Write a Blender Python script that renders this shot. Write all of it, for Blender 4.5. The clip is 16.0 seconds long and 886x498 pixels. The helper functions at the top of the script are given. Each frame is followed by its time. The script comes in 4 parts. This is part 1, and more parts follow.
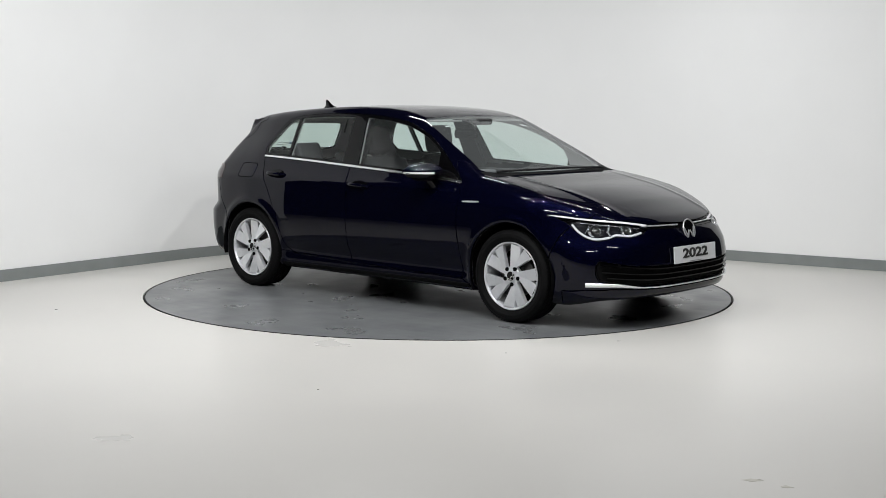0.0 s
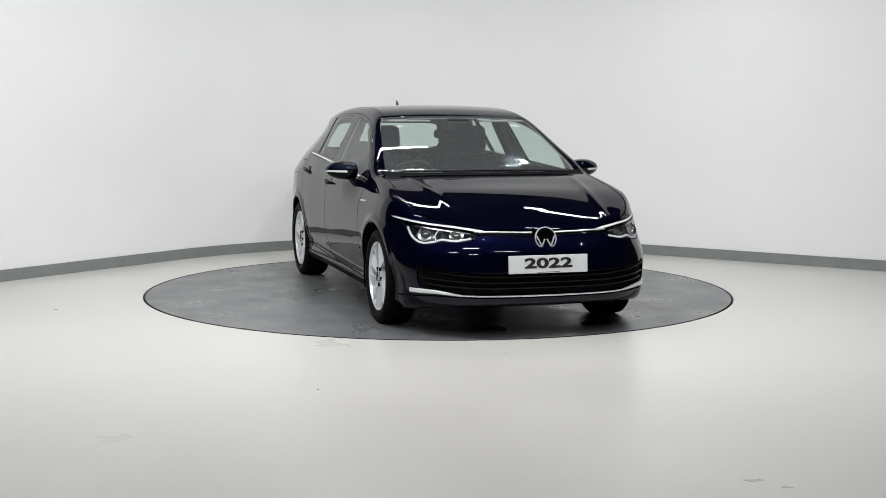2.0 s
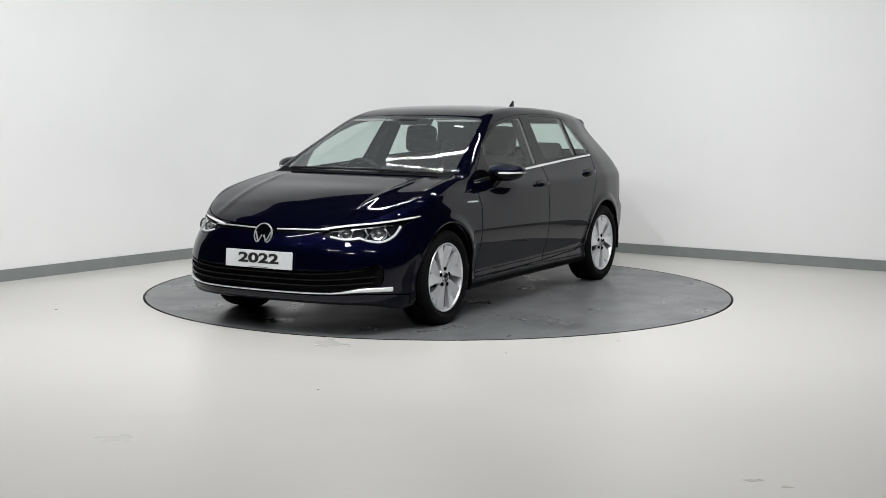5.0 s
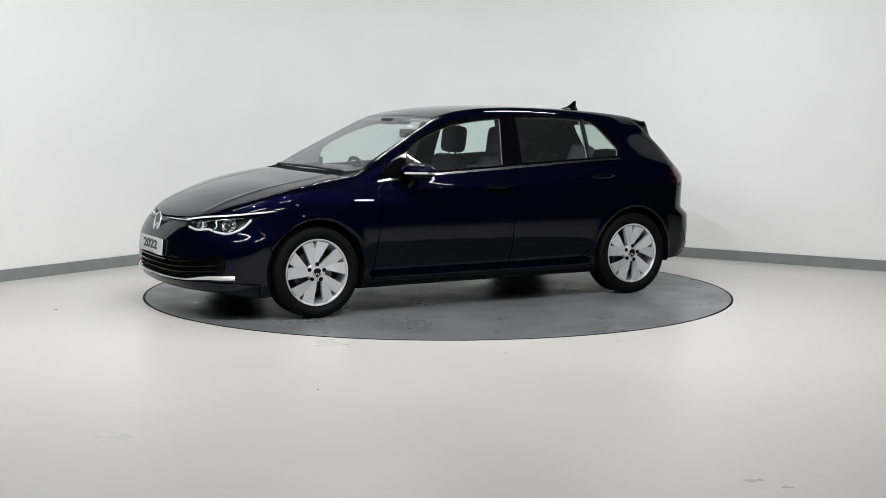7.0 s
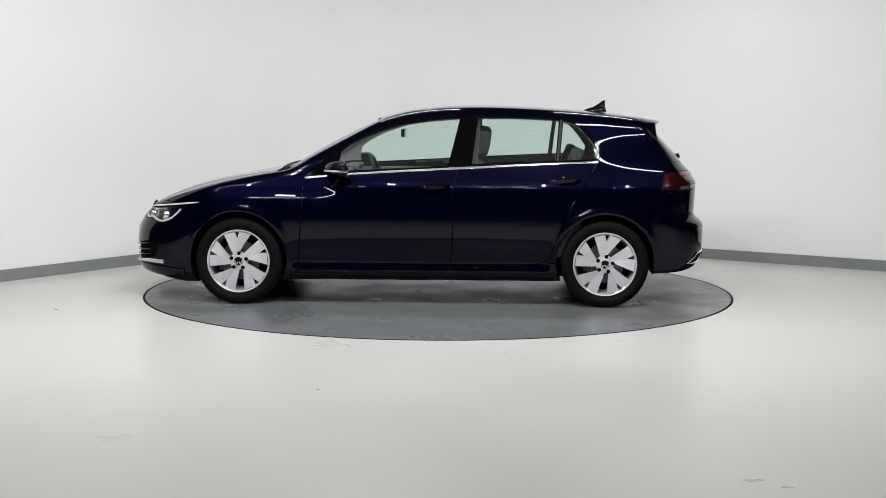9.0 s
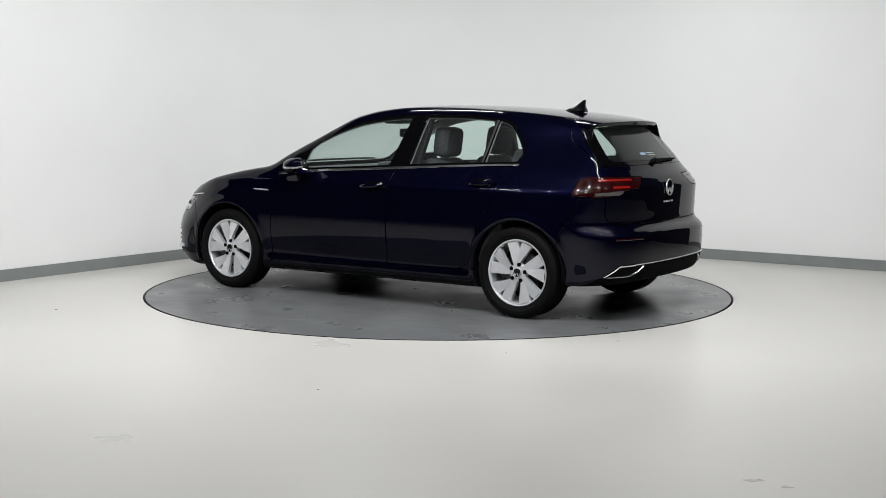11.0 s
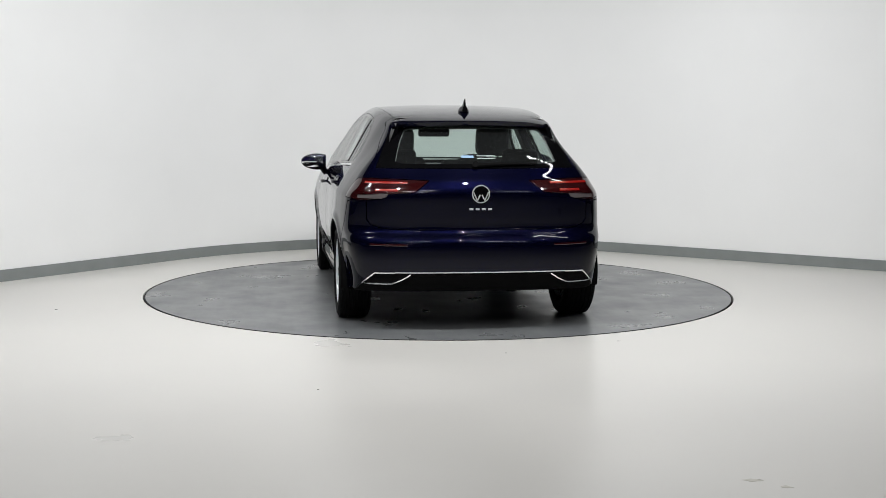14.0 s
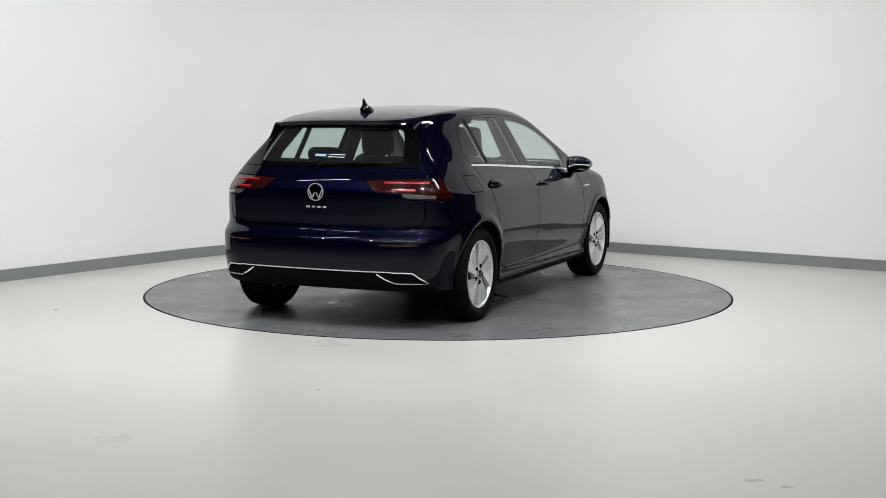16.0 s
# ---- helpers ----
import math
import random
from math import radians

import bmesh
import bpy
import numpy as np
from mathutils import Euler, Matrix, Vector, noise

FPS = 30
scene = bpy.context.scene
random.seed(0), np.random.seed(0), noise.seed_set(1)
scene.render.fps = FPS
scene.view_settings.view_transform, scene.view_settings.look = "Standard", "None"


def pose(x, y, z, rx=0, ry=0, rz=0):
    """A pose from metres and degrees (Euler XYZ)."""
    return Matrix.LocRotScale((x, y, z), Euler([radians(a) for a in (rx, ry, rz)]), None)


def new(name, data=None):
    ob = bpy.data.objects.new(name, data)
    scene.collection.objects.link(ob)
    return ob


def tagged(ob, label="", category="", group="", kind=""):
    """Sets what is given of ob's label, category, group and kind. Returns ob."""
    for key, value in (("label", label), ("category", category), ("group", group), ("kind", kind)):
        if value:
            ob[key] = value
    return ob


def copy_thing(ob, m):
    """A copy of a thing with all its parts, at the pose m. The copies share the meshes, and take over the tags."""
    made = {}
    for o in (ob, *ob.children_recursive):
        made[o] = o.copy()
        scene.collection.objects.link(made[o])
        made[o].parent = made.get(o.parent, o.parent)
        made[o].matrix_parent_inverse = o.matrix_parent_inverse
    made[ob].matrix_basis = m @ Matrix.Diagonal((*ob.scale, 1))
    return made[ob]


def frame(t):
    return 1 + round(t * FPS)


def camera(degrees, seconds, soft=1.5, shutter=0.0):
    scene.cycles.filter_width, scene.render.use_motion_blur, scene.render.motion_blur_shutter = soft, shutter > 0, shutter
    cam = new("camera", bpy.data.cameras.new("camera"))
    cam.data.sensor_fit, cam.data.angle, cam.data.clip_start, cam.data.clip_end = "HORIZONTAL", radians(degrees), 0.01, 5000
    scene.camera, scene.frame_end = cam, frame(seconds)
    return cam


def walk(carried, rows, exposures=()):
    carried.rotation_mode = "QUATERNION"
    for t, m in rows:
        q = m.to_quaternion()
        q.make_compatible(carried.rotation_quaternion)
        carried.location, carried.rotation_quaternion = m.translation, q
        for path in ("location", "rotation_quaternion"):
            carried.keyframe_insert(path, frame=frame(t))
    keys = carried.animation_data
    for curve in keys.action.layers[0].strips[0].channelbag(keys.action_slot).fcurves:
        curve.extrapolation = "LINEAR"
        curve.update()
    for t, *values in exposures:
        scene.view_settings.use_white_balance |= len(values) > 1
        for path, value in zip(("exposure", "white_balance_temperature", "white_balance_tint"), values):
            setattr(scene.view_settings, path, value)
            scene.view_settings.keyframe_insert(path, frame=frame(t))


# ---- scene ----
cam = camera(37.4, 16.0, soft=0.55)
EYE = (0.0, -10.184, 1.4286)
CAM = Matrix.Translation(EYE) @ pose(0, 0, 0, 0, 0, -0.194) @ pose(0, 0, 0, 90 - 6.216, 0, 0) @ pose(0, 0, 0, 0, 0, 0.26)
walk(cam, [(0.0, CAM), (16.0, CAM)])

# ---- light: a bright cyclorama bay in a darker hall ----
world = bpy.data.worlds.new("world")
world.use_nodes = True
world.node_tree.nodes["Background"].inputs[0].default_value = (0.8, 0.9, 1.0, 1)
world.node_tree.nodes["Background"].inputs[1].default_value = 0.02
scene.world = world
scene.view_settings.exposure = 0.0


def area_lamp(name, m, sx, sy, watts, colour=(0.972, 0.985, 1.0)):
    data = bpy.data.lights.new(name, "AREA")
    data.shape, data.size, data.size_y, data.energy, data.color = "RECTANGLE", sx, sy, watts, colour
    ob = new(name, data)
    ob.matrix_world = m
    return ob


STRIP_Z = 3.3
# ceiling battens over the table (x, y, length, watts)
BATTENS = [(-0.55, 0.50, 1.3, 34), (1.6, 0.4, 1.0, 26), (1.95, -1.75, 1.15, 11), (-2.45, -2.1, 1.15, 11)]
for bx, by, length, watts in BATTENS:
    area_lamp("batten_and_fill_light", pose(bx, by, STRIP_Z), length, 0.055, watts)
# small spotlights under the hall ceiling, tilted towards the curved wall
for bx, watts in ((-3.6, 38), (-2.2, 44), (-0.75, 60), (0.75, 59), (2.2, 31), (3.6, 19)):
    area_lamp("ceiling_spotlight", pose(bx, -3.3, 3.6) @ pose(0, 0, 0, 56, 0, 0), 0.07, 0.07, watts)
# and unseen fill strips, added to brighten the floor in the foreground
for bx, by, watts in ((-2.0, -5.6, 36), (2.2, -5.6, 28), (-0.1, -4.7, 26), (0.0, -7.4, 44)):
    area_lamp("batten_and_fill_light", pose(bx, by, 3.6), 1.2, 0.055, watts)


# ---- materials ----
def material(name, colour, rough=0.5, metal=0.0, coat=0.0, spec=0.5, vary=0.0, scale=8.0, bump=0.0, bump_scale=60.0, rough_vary=0.0):
    m = bpy.data.materials.new(name)
    m.use_nodes = True
    nt = m.node_tree
    b = nt.nodes["Principled BSDF"]
    b.inputs["Base Color"].default_value = (*colour, 1)
    b.inputs["Roughness"].default_value = rough
    b.inputs["Metallic"].default_value = metal
    b.inputs["Coat Weight"].default_value = coat
    b.inputs["Coat Roughness"].default_value = 0.03
    b.inputs["Specular IOR Level"].default_value = spec
    if vary or rough_vary or bump:
        co = nt.nodes.new("ShaderNodeTexCoord")
    if vary or rough_vary:
        n = nt.nodes.new("ShaderNodeTexNoise")
        n.inputs["Scale"].default_value, n.inputs["Detail"].default_value = scale, 6
        nt.links.new(co.outputs["Object"], n.inputs["Vector"])
    if vary:
        r = nt.nodes.new("ShaderNodeMapRange")
        r.clamp = False
        r.inputs["From Min"].default_value, r.inputs["From Max"].default_value = 0.3, 0.7
        r.inputs["To Min"].default_value, r.inputs["To Max"].default_value = 1 - vary, 1 + vary
        nt.links.new(n.outputs["Fac"], r.inputs["Value"])
        v = nt.nodes.new("ShaderNodeVectorMath")
        v.operation = "SCALE"
        v.inputs[0].default_value = colour
        nt.links.new(r.outputs["Result"], v.inputs["Scale"])
        nt.links.new(v.outputs["Vector"], b.inputs["Base Color"])
    if rough_vary:
        r2 = nt.nodes.new("ShaderNodeMapRange")
        r2.clamp = False
        r2.inputs["From Min"].default_value, r2.inputs["From Max"].default_value = 0.3, 0.7
        r2.inputs["To Min"].default_value, r2.inputs["To Max"].default_value = rough - rough_vary, rough + rough_vary
        nt.links.new(n.outputs["Fac"], r2.inputs["Value"])
        nt.links.new(r2.outputs["Result"], b.inputs["Roughness"])
    if bump:
        n2 = nt.nodes.new("ShaderNodeTexNoise")
        n2.inputs["Scale"].default_value, n2.inputs["Detail"].default_value = bump_scale, 4
        nt.links.new(co.outputs["Object"], n2.inputs["Vector"])
        bp = nt.nodes.new("ShaderNodeBump")
        bp.inputs["Strength"].default_value, bp.inputs["Distance"].default_value = bump, 0.002
        nt.links.new(n2.outputs["Fac"], bp.inputs["Height"])
        nt.links.new(bp.outputs["Normal"], b.inputs["Normal"])
    return m


def glass(name, tint, gloss=1.0, rough=0.0, veil=0.0):
    m = bpy.data.materials.new(name)
    m.use_nodes = True
    nt = m.node_tree
    nt.nodes.remove(nt.nodes["Principled BSDF"])
    tr = nt.nodes.new("ShaderNodeBsdfTransparent")
    tr.inputs[0].default_value = (*tint, 1)
    gl = nt.nodes.new("ShaderNodeBsdfGlossy")
    gl.inputs["Roughness"].default_value = rough
    lw = nt.nodes.new("ShaderNodeLayerWeight")
    lw.inputs[0].default_value = 0.5
    pw = nt.nodes.new("ShaderNodeMath")
    pw.operation = "POWER"
    pw.inputs[1].default_value = 5
    fr = nt.nodes.new("ShaderNodeMath")
    fr.operation = "MULTIPLY_ADD"
    fr.inputs[1].default_value, fr.inputs[2].default_value = 0.93 * gloss, 0.032 * gloss
    nt.links.new(lw.outputs["Facing"], pw.inputs[0])
    nt.links.new(pw.outputs[0], fr.inputs[0])
    mx = nt.nodes.new("ShaderNodeMixShader")
    nt.links.new(fr.outputs[0], mx.inputs[0])
    nt.links.new(tr.outputs[0], mx.inputs[1])
    nt.links.new(gl.outputs[0], mx.inputs[2])
    out = mx
    # pale diffuse mix painting in the hazy veil of reflections on the panes
    if veil:
        film = nt.nodes.new("ShaderNodeBsdfDiffuse")
        film.inputs[0].default_value = (0.62, 0.66, 0.66, 1)
        out = nt.nodes.new("ShaderNodeMixShader")
        out.inputs[0].default_value = veil
        nt.links.new(mx.outputs[0], out.inputs[1])
        nt.links.new(film.outputs[0], out.inputs[2])
    nt.links.new(out.outputs[0], nt.nodes["Material Output"].inputs[0])
    return m


def paint_material():
    """Dark blue pearl paint: blue flake under a deep clear coat."""
    m = material("blue_pearl_paint", (0.004, 0.004, 0.03), 0.34, 0.55, 1.0, spec=0.0)
    nt = m.node_tree
    b = nt.nodes["Principled BSDF"]
    co = nt.nodes.new("ShaderNodeTexCoord")
    n = nt.nodes.new("ShaderNodeTexVoronoi")
    n.inputs["Scale"].default_value = 900
    nt.links.new(co.outputs["Object"], n.inputs["Vector"])
    r = nt.nodes.new("ShaderNodeMix")
    r.data_type = "RGBA"
    r.inputs["A"].default_value = (0.0006, 0.0007, 0.0035, 1)
    r.inputs["B"].default_value = (0.0014, 0.0017, 0.013, 1)
    nt.links.new(n.outputs["Color"], r.inputs["Factor"])
    nt.links.new(r.outputs["Result"], b.inputs["Base Color"])
    b.inputs["Specular Tint"].default_value = (0.02, 0.02, 0.06, 1)
    b.inputs["Coat Roughness"].default_value = 0.01
    b.inputs["Coat IOR"].default_value = 1.33
    return m


PAINT = paint_material()
GLOSS = material("gloss_black_trim", (0.0016, 0.0016, 0.0019), 0.03, spec=0.22)
BLACK = material("black_plastic", (0.005, 0.005, 0.0055), 0.5, spec=0.3, vary=0.15, scale=30, bump=0.15, bump_scale=500)
LINER = material("arch_liner_felt", (0.004, 0.004, 0.004), 0.95, spec=0.05, vary=0.2, scale=40)
RUBBER = material("tyre_rubber", (0.0028, 0.0028, 0.003), 0.7, spec=0.12, vary=0.2, scale=25, bump=0.2, bump_scale=200)
ALLOY = material("silver_alloy", (0.78, 0.79, 0.81), 0.33, 0.55, coat=0.3, vary=0.04, scale=20)
DARK_ALLOY = material("dark_alloy", (0.05, 0.05, 0.055), 0.4, 0.6)
STEEL = material("brake_steel", (0.13, 0.127, 0.123), 0.35, 1.0, vary=0.1, scale=40)
CHROME = material("chrome", (0.88, 0.89, 0.90), 0.16, 1.0)
MIRROR = material("mirror_silver", (0.88, 0.89, 0.90), 0.01, 1.0)
CLOTH = material("charcoal_seat_cloth", (0.042, 0.042, 0.045), 0.9, vary=0.25, scale=60, bump=0.4, bump_scale=600)
DASH = material("soft_dash_plastic", (0.095, 0.095, 0.10), 0.6, vary=0.1, scale=30, bump=0.2, bump_scale=500)
LINING = material("grey_headlining", (0.29, 0.29, 0.285), 0.9, vary=0.08, scale=50)
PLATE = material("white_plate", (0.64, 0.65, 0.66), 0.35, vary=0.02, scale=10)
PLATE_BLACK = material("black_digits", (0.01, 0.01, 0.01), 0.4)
WALL = material("white_wall_paint", (0.80, 0.80, 0.79), 0.75, vary=0.015, scale=1.3, bump=0.05, bump_scale=40)
BASE = material("grey_skirting", (0.20, 0.215, 0.21), 0.5, vary=0.06, scale=6)
GREY = material("grey_hall_wall", (0.045, 0.045, 0.047), 0.8, vary=0.1, scale=2)
DARKCEIL = material("dark_ceiling", (0.03, 0.03, 0.032), 0.85, vary=0.2, scale=3)
FLOOR = material("pale_resin_floor", (0.635, 0.618, 0.582), 0.30, vary=0.03, scale=0.9, rough_vary=0.03)
TABLE = material("grey_turntable_paint", (0.155, 0.16, 0.162), 0.33, vary=0.14, scale=2.6, rough_vary=0.09, bump=0.05, bump_scale=80)
STAIN = material("dull_floor_stain", (0.57, 0.55, 0.49), 0.6, vary=0.1, scale=30)
GAP = material("black_gap", (0.004, 0.004, 0.004), 0.9)
def worn_table():
    """Scuffed grey paint: broad tone, fine scratches in arcs and rubbed streaks."""
    nt = TABLE.node_tree
    b = nt.nodes["Principled BSDF"]
    co = nt.nodes.new("ShaderNodeTexCoord")
    mp = nt.nodes.new("ShaderNodeMapping")
    mp.inputs["Scale"].default_value = (1.2, 9.0, 1.0)
    mp.inputs["Rotation"].default_value = (0, 0, 0.5)
    n1 = nt.nodes.new("ShaderNodeTexNoise")
    n1.inputs["Scale"].default_value, n1.inputs["Detail"].default_value, n1.inputs["Roughness"].default_value = 1.6, 8, 0.65
    n2 = nt.nodes.new("ShaderNodeTexNoise")
    n2.inputs["Scale"].default_value, n2.inputs["Detail"].default_value = 2.2, 5
    ramp = nt.nodes.new("ShaderNodeValToRGB")
    ramp.color_ramp.elements[0].position, ramp.color_ramp.elements[1].position = 0.32, 0.72
    ramp.color_ramp.elements[0].color, ramp.color_ramp.elements[1].color = (0.105, 0.11, 0.114, 1), (0.185, 0.19, 0.191, 1)
    mix = nt.nodes.new("ShaderNodeMath")
    mix.operation = "MULTIPLY_ADD"
    mix.inputs[1].default_value = 0.5
    half = nt.nodes.new("ShaderNodeMath")
    half.operation = "MULTIPLY"
    half.inputs[1].default_value = 0.5
    nt.links.new(co.outputs["Object"], mp.inputs["Vector"])
    nt.links.new(mp.outputs["Vector"], n1.inputs["Vector"])
    nt.links.new(co.outputs["Object"], n2.inputs["Vector"])
    nt.links.new(n2.outputs["Fac"], half.inputs[0])
    nt.links.new(n1.outputs["Fac"], mix.inputs[0])
    nt.links.new(half.outputs[0], mix.inputs[2])
    nt.links.new(mix.outputs[0], ramp.inputs["Fac"])
    nt.links.new(ramp.outputs["Color"], b.inputs["Base Color"])


worn_table()
REAR_GLASS = glass("tinted_rear_glass", (0.70, 0.79, 0.75), veil=0.01)
GLASS = glass("clear_green_glass", (0.82, 0.91, 0.88), veil=0.012)
SCREEN = glass("windscreen_glass", (0.84, 0.91, 0.885), veil=0.06)
LENS = glass("clear_lens", (0.93, 0.95, 0.97))
RED_LENS = material("red_lens", (0.016, 0.0011, 0.0014), 0.06, coat=0.5)
RED_GUIDE = material("red_light_guide", (0.20, 0.006, 0.004), 0.2, coat=0.5)
RED_DARK = material("smoked_red_lens", (0.018, 0.0015, 0.002), 0.06, coat=0.3)
WHITE_LENS = material("frosted_clear_lens", (0.72, 0.71, 0.71), 0.15, coat=1.0)
PINK_LENS = material("dull_clear_lens", (0.09, 0.078, 0.078), 0.15, coat=1.0)
SMOKE = material("smoked_lamp_bowl", (0.010, 0.010, 0.012), 0.14, 0.0, spec=0.3)
MATT = material("matt_black_plastic", (0.0025, 0.0025, 0.0027), 0.8, spec=0.08, vary=0.1, scale=30)
SATIN = material("satin_chrome", (0.80, 0.81, 0.82), 0.30, 0.75)
STICKER = material("pale_blue_sticker", (0.35, 0.48, 0.72), 0.5)


# ---- mesh helpers ----
def mesh_object(name, bm, mat, parent=None, label="", smooth=True, angle=35):
    me = bpy.data.meshes.new(name)
    bm.normal_update()
    bm.to_mesh(me)
    bm.free()
    for m in (mat if isinstance(mat, (list, tuple)) else (mat,)):
        me.materials.append(m)
    if smooth:
        me.shade_smooth()
        me.set_sharp_from_angle(angle=radians(angle))
    ob = new(name, me)
    if parent:
        ob.parent = parent
    if label:
        ob["label"] = label
    return ob


def part(name, bm, mat, parent, label="", angle=35):
    return mesh_object(name, bm, mat, parent, label, True, angle)


def box(bm, x0, x1, y0, y1, z0, z1, bevel=0.0, segs=2, m=None):
    r = bmesh.ops.create_cube(bm, size=1)
    vs = r["verts"]
    for v in vs:
        v.co = Vector((x0 + (v.co.x + .5) * (x1 - x0), y0 + (v.co.y + .5) * (y1 - y0), z0 + (v.co.z + .5) * (z1 - z0)))
    if bevel:
        es = list({e for v in vs for e in v.link_edges})
        r2 = bmesh.ops.bevel(bm, geom=es, offset=bevel, segments=segs, profile=0.6, affect="EDGES")
        vs = list({v for f in r2["faces"] for v in f.verts} | {v for v in vs if v.is_valid})
    if m is not None:
        bmesh.ops.transform(bm, matrix=m, verts=vs)
    return vs


def revolve(bm, prof, n, axis="y", closed=False, a0=0.0, a1=2 * math.pi):
    """prof: (radius, along) pairs, turned about the y axis (or z)."""
    full = abs(a1 - a0 - 2 * math.pi) < 1e-6
    cols = []
    for i in range(n if full else n + 1):
        a = a0 + (a1 - a0) * i / n
        if axis == "y":
            cols.append([bm.verts.new((r * math.cos(a), h, r * math.sin(a))) for r, h in prof])
        else:
            cols.append([bm.verts.new((r * math.cos(a), r * math.sin(a), h)) for r, h in prof])
    k = len(cols)
    for i in range(k if full else k - 1):
        A, B = cols[i], cols[(i + 1) % k]
        for j in range(len(prof) - (0 if closed else 1)):
            j2 = (j + 1) % len(prof)
            bm.faces.new((A[j], A[j2], B[j2], B[j]))
    return cols


def tube(bm, pts, r, n=8, flat=1.0):
    """A round bar through the points; flat scales it across the up direction."""
    rings = []
    P = [Vector(p) for p in pts]
    for i, p in enumerate(P):
        d = (P[min(i + 1, len(P) - 1)] - P[max(i - 1, 0)]).normalized()
        up = Vector((0, 0, 1)) if abs(d.z) < 0.9 else Vector((1, 0, 0))
        s = d.cross(up).normalized()
        u = s.cross(d)
        rr = r[i] if isinstance(r, (list, tuple)) else r
        rings.append([bm.verts.new(p + rr * (math.cos(2 * math.pi * k / n) * s * flat + math.sin(2 * math.pi * k / n) * u)) for k in range(n)])
    for A, B in zip(rings, rings[1:]):
        for k in range(n):
            bm.faces.new((A[k], A[(k + 1) % n], B[(k + 1) % n], B[k]))
    bm.faces.new(rings[0][::-1])
    bm.faces.new(rings[-1])


def prism(bm, poly, h, m=None):
    """A plate of the outline (x, y), from z 0 to h."""
    lo = [bm.verts.new((x, y, 0)) for x, y in poly]
    hi = [bm.verts.new((x, y, h)) for x, y in poly]
    bm.faces.new(lo[::-1])
    bm.faces.new(hi)
    n = len(poly)
    for i in range(n):
        bm.faces.new((lo[i], lo[(i + 1) % n], hi[(i + 1) % n], hi[i]))
    if m is not None:
        bmesh.ops.transform(bm, matrix=m, verts=lo + hi)


# ---- the bay: floor, curved wall, skirting, turntable ----
R_TABLE = 2.252


def wall_line():
    """Plan of the white wall: two straight sides joined by a broad round."""
    corner, reach = Vector((-0.69, 4.345)), 3.0
    head_a, head_b = radians(54.5), radians(-33.6)
    da, db = (Vector((math.cos(h), math.sin(h))) for h in (head_a, head_b))
    radius = reach / math.tan((head_a - head_b) / 2)
    start = corner - da * reach
    mid = start + Vector((da.y, -da.x)) * radius
    pts = [tuple(start - da * 2.45 * k / 8) for k in range(8, 0, -1)]
    for i in range(49):
        h = head_a + (head_b - head_a) * i / 48
        pts.append((mid.x - radius * math.sin(h), mid.y + radius * math.cos(h)))
    end = Vector(pts[-1])
    return pts + [tuple(end + db * 3.0 * k / 8) for k in range(1, 9)]


def strip(pts, inner, outer, z0, z1):
    """A standing band of thickness between two offsets from the plan line."""
    bm = bmesh.new()
    n = len(pts)
    P = [Vector(p) for p in pts]
    rows = []
    for i in range(n):
        d = (P[min(i + 1, n - 1)] - P[max(i - 1, 0)]).normalized()
        nrm = Vector((-d.y, d.x))
        a, b = P[i] - nrm * inner, P[i] + nrm * outer
        rows.append([bm.verts.new((q.x, q.y, z)) for q, z in ((a, z0), (a, z1), (b, z1), (b, z0))])
    for A, B in zip(rows, rows[1:]):
        for k in range(4):
            bm.faces.new((A[k], A[(k + 1) % 4], B[(k + 1) % 4], B[k]))
    bm.faces.new(rows[0][::-1])
    bm.faces.new(rows[-1])
    bmesh.ops.recalc_face_normals(bm, faces=bm.faces)
    return bm


BAY = wall_line()
HALL = [(-8.0, 1.2), (-8.0, -15.0), (8.0, -15.0), (8.0, 1.2)]
CEIL = 3.9
WALL_TOP = 3.7


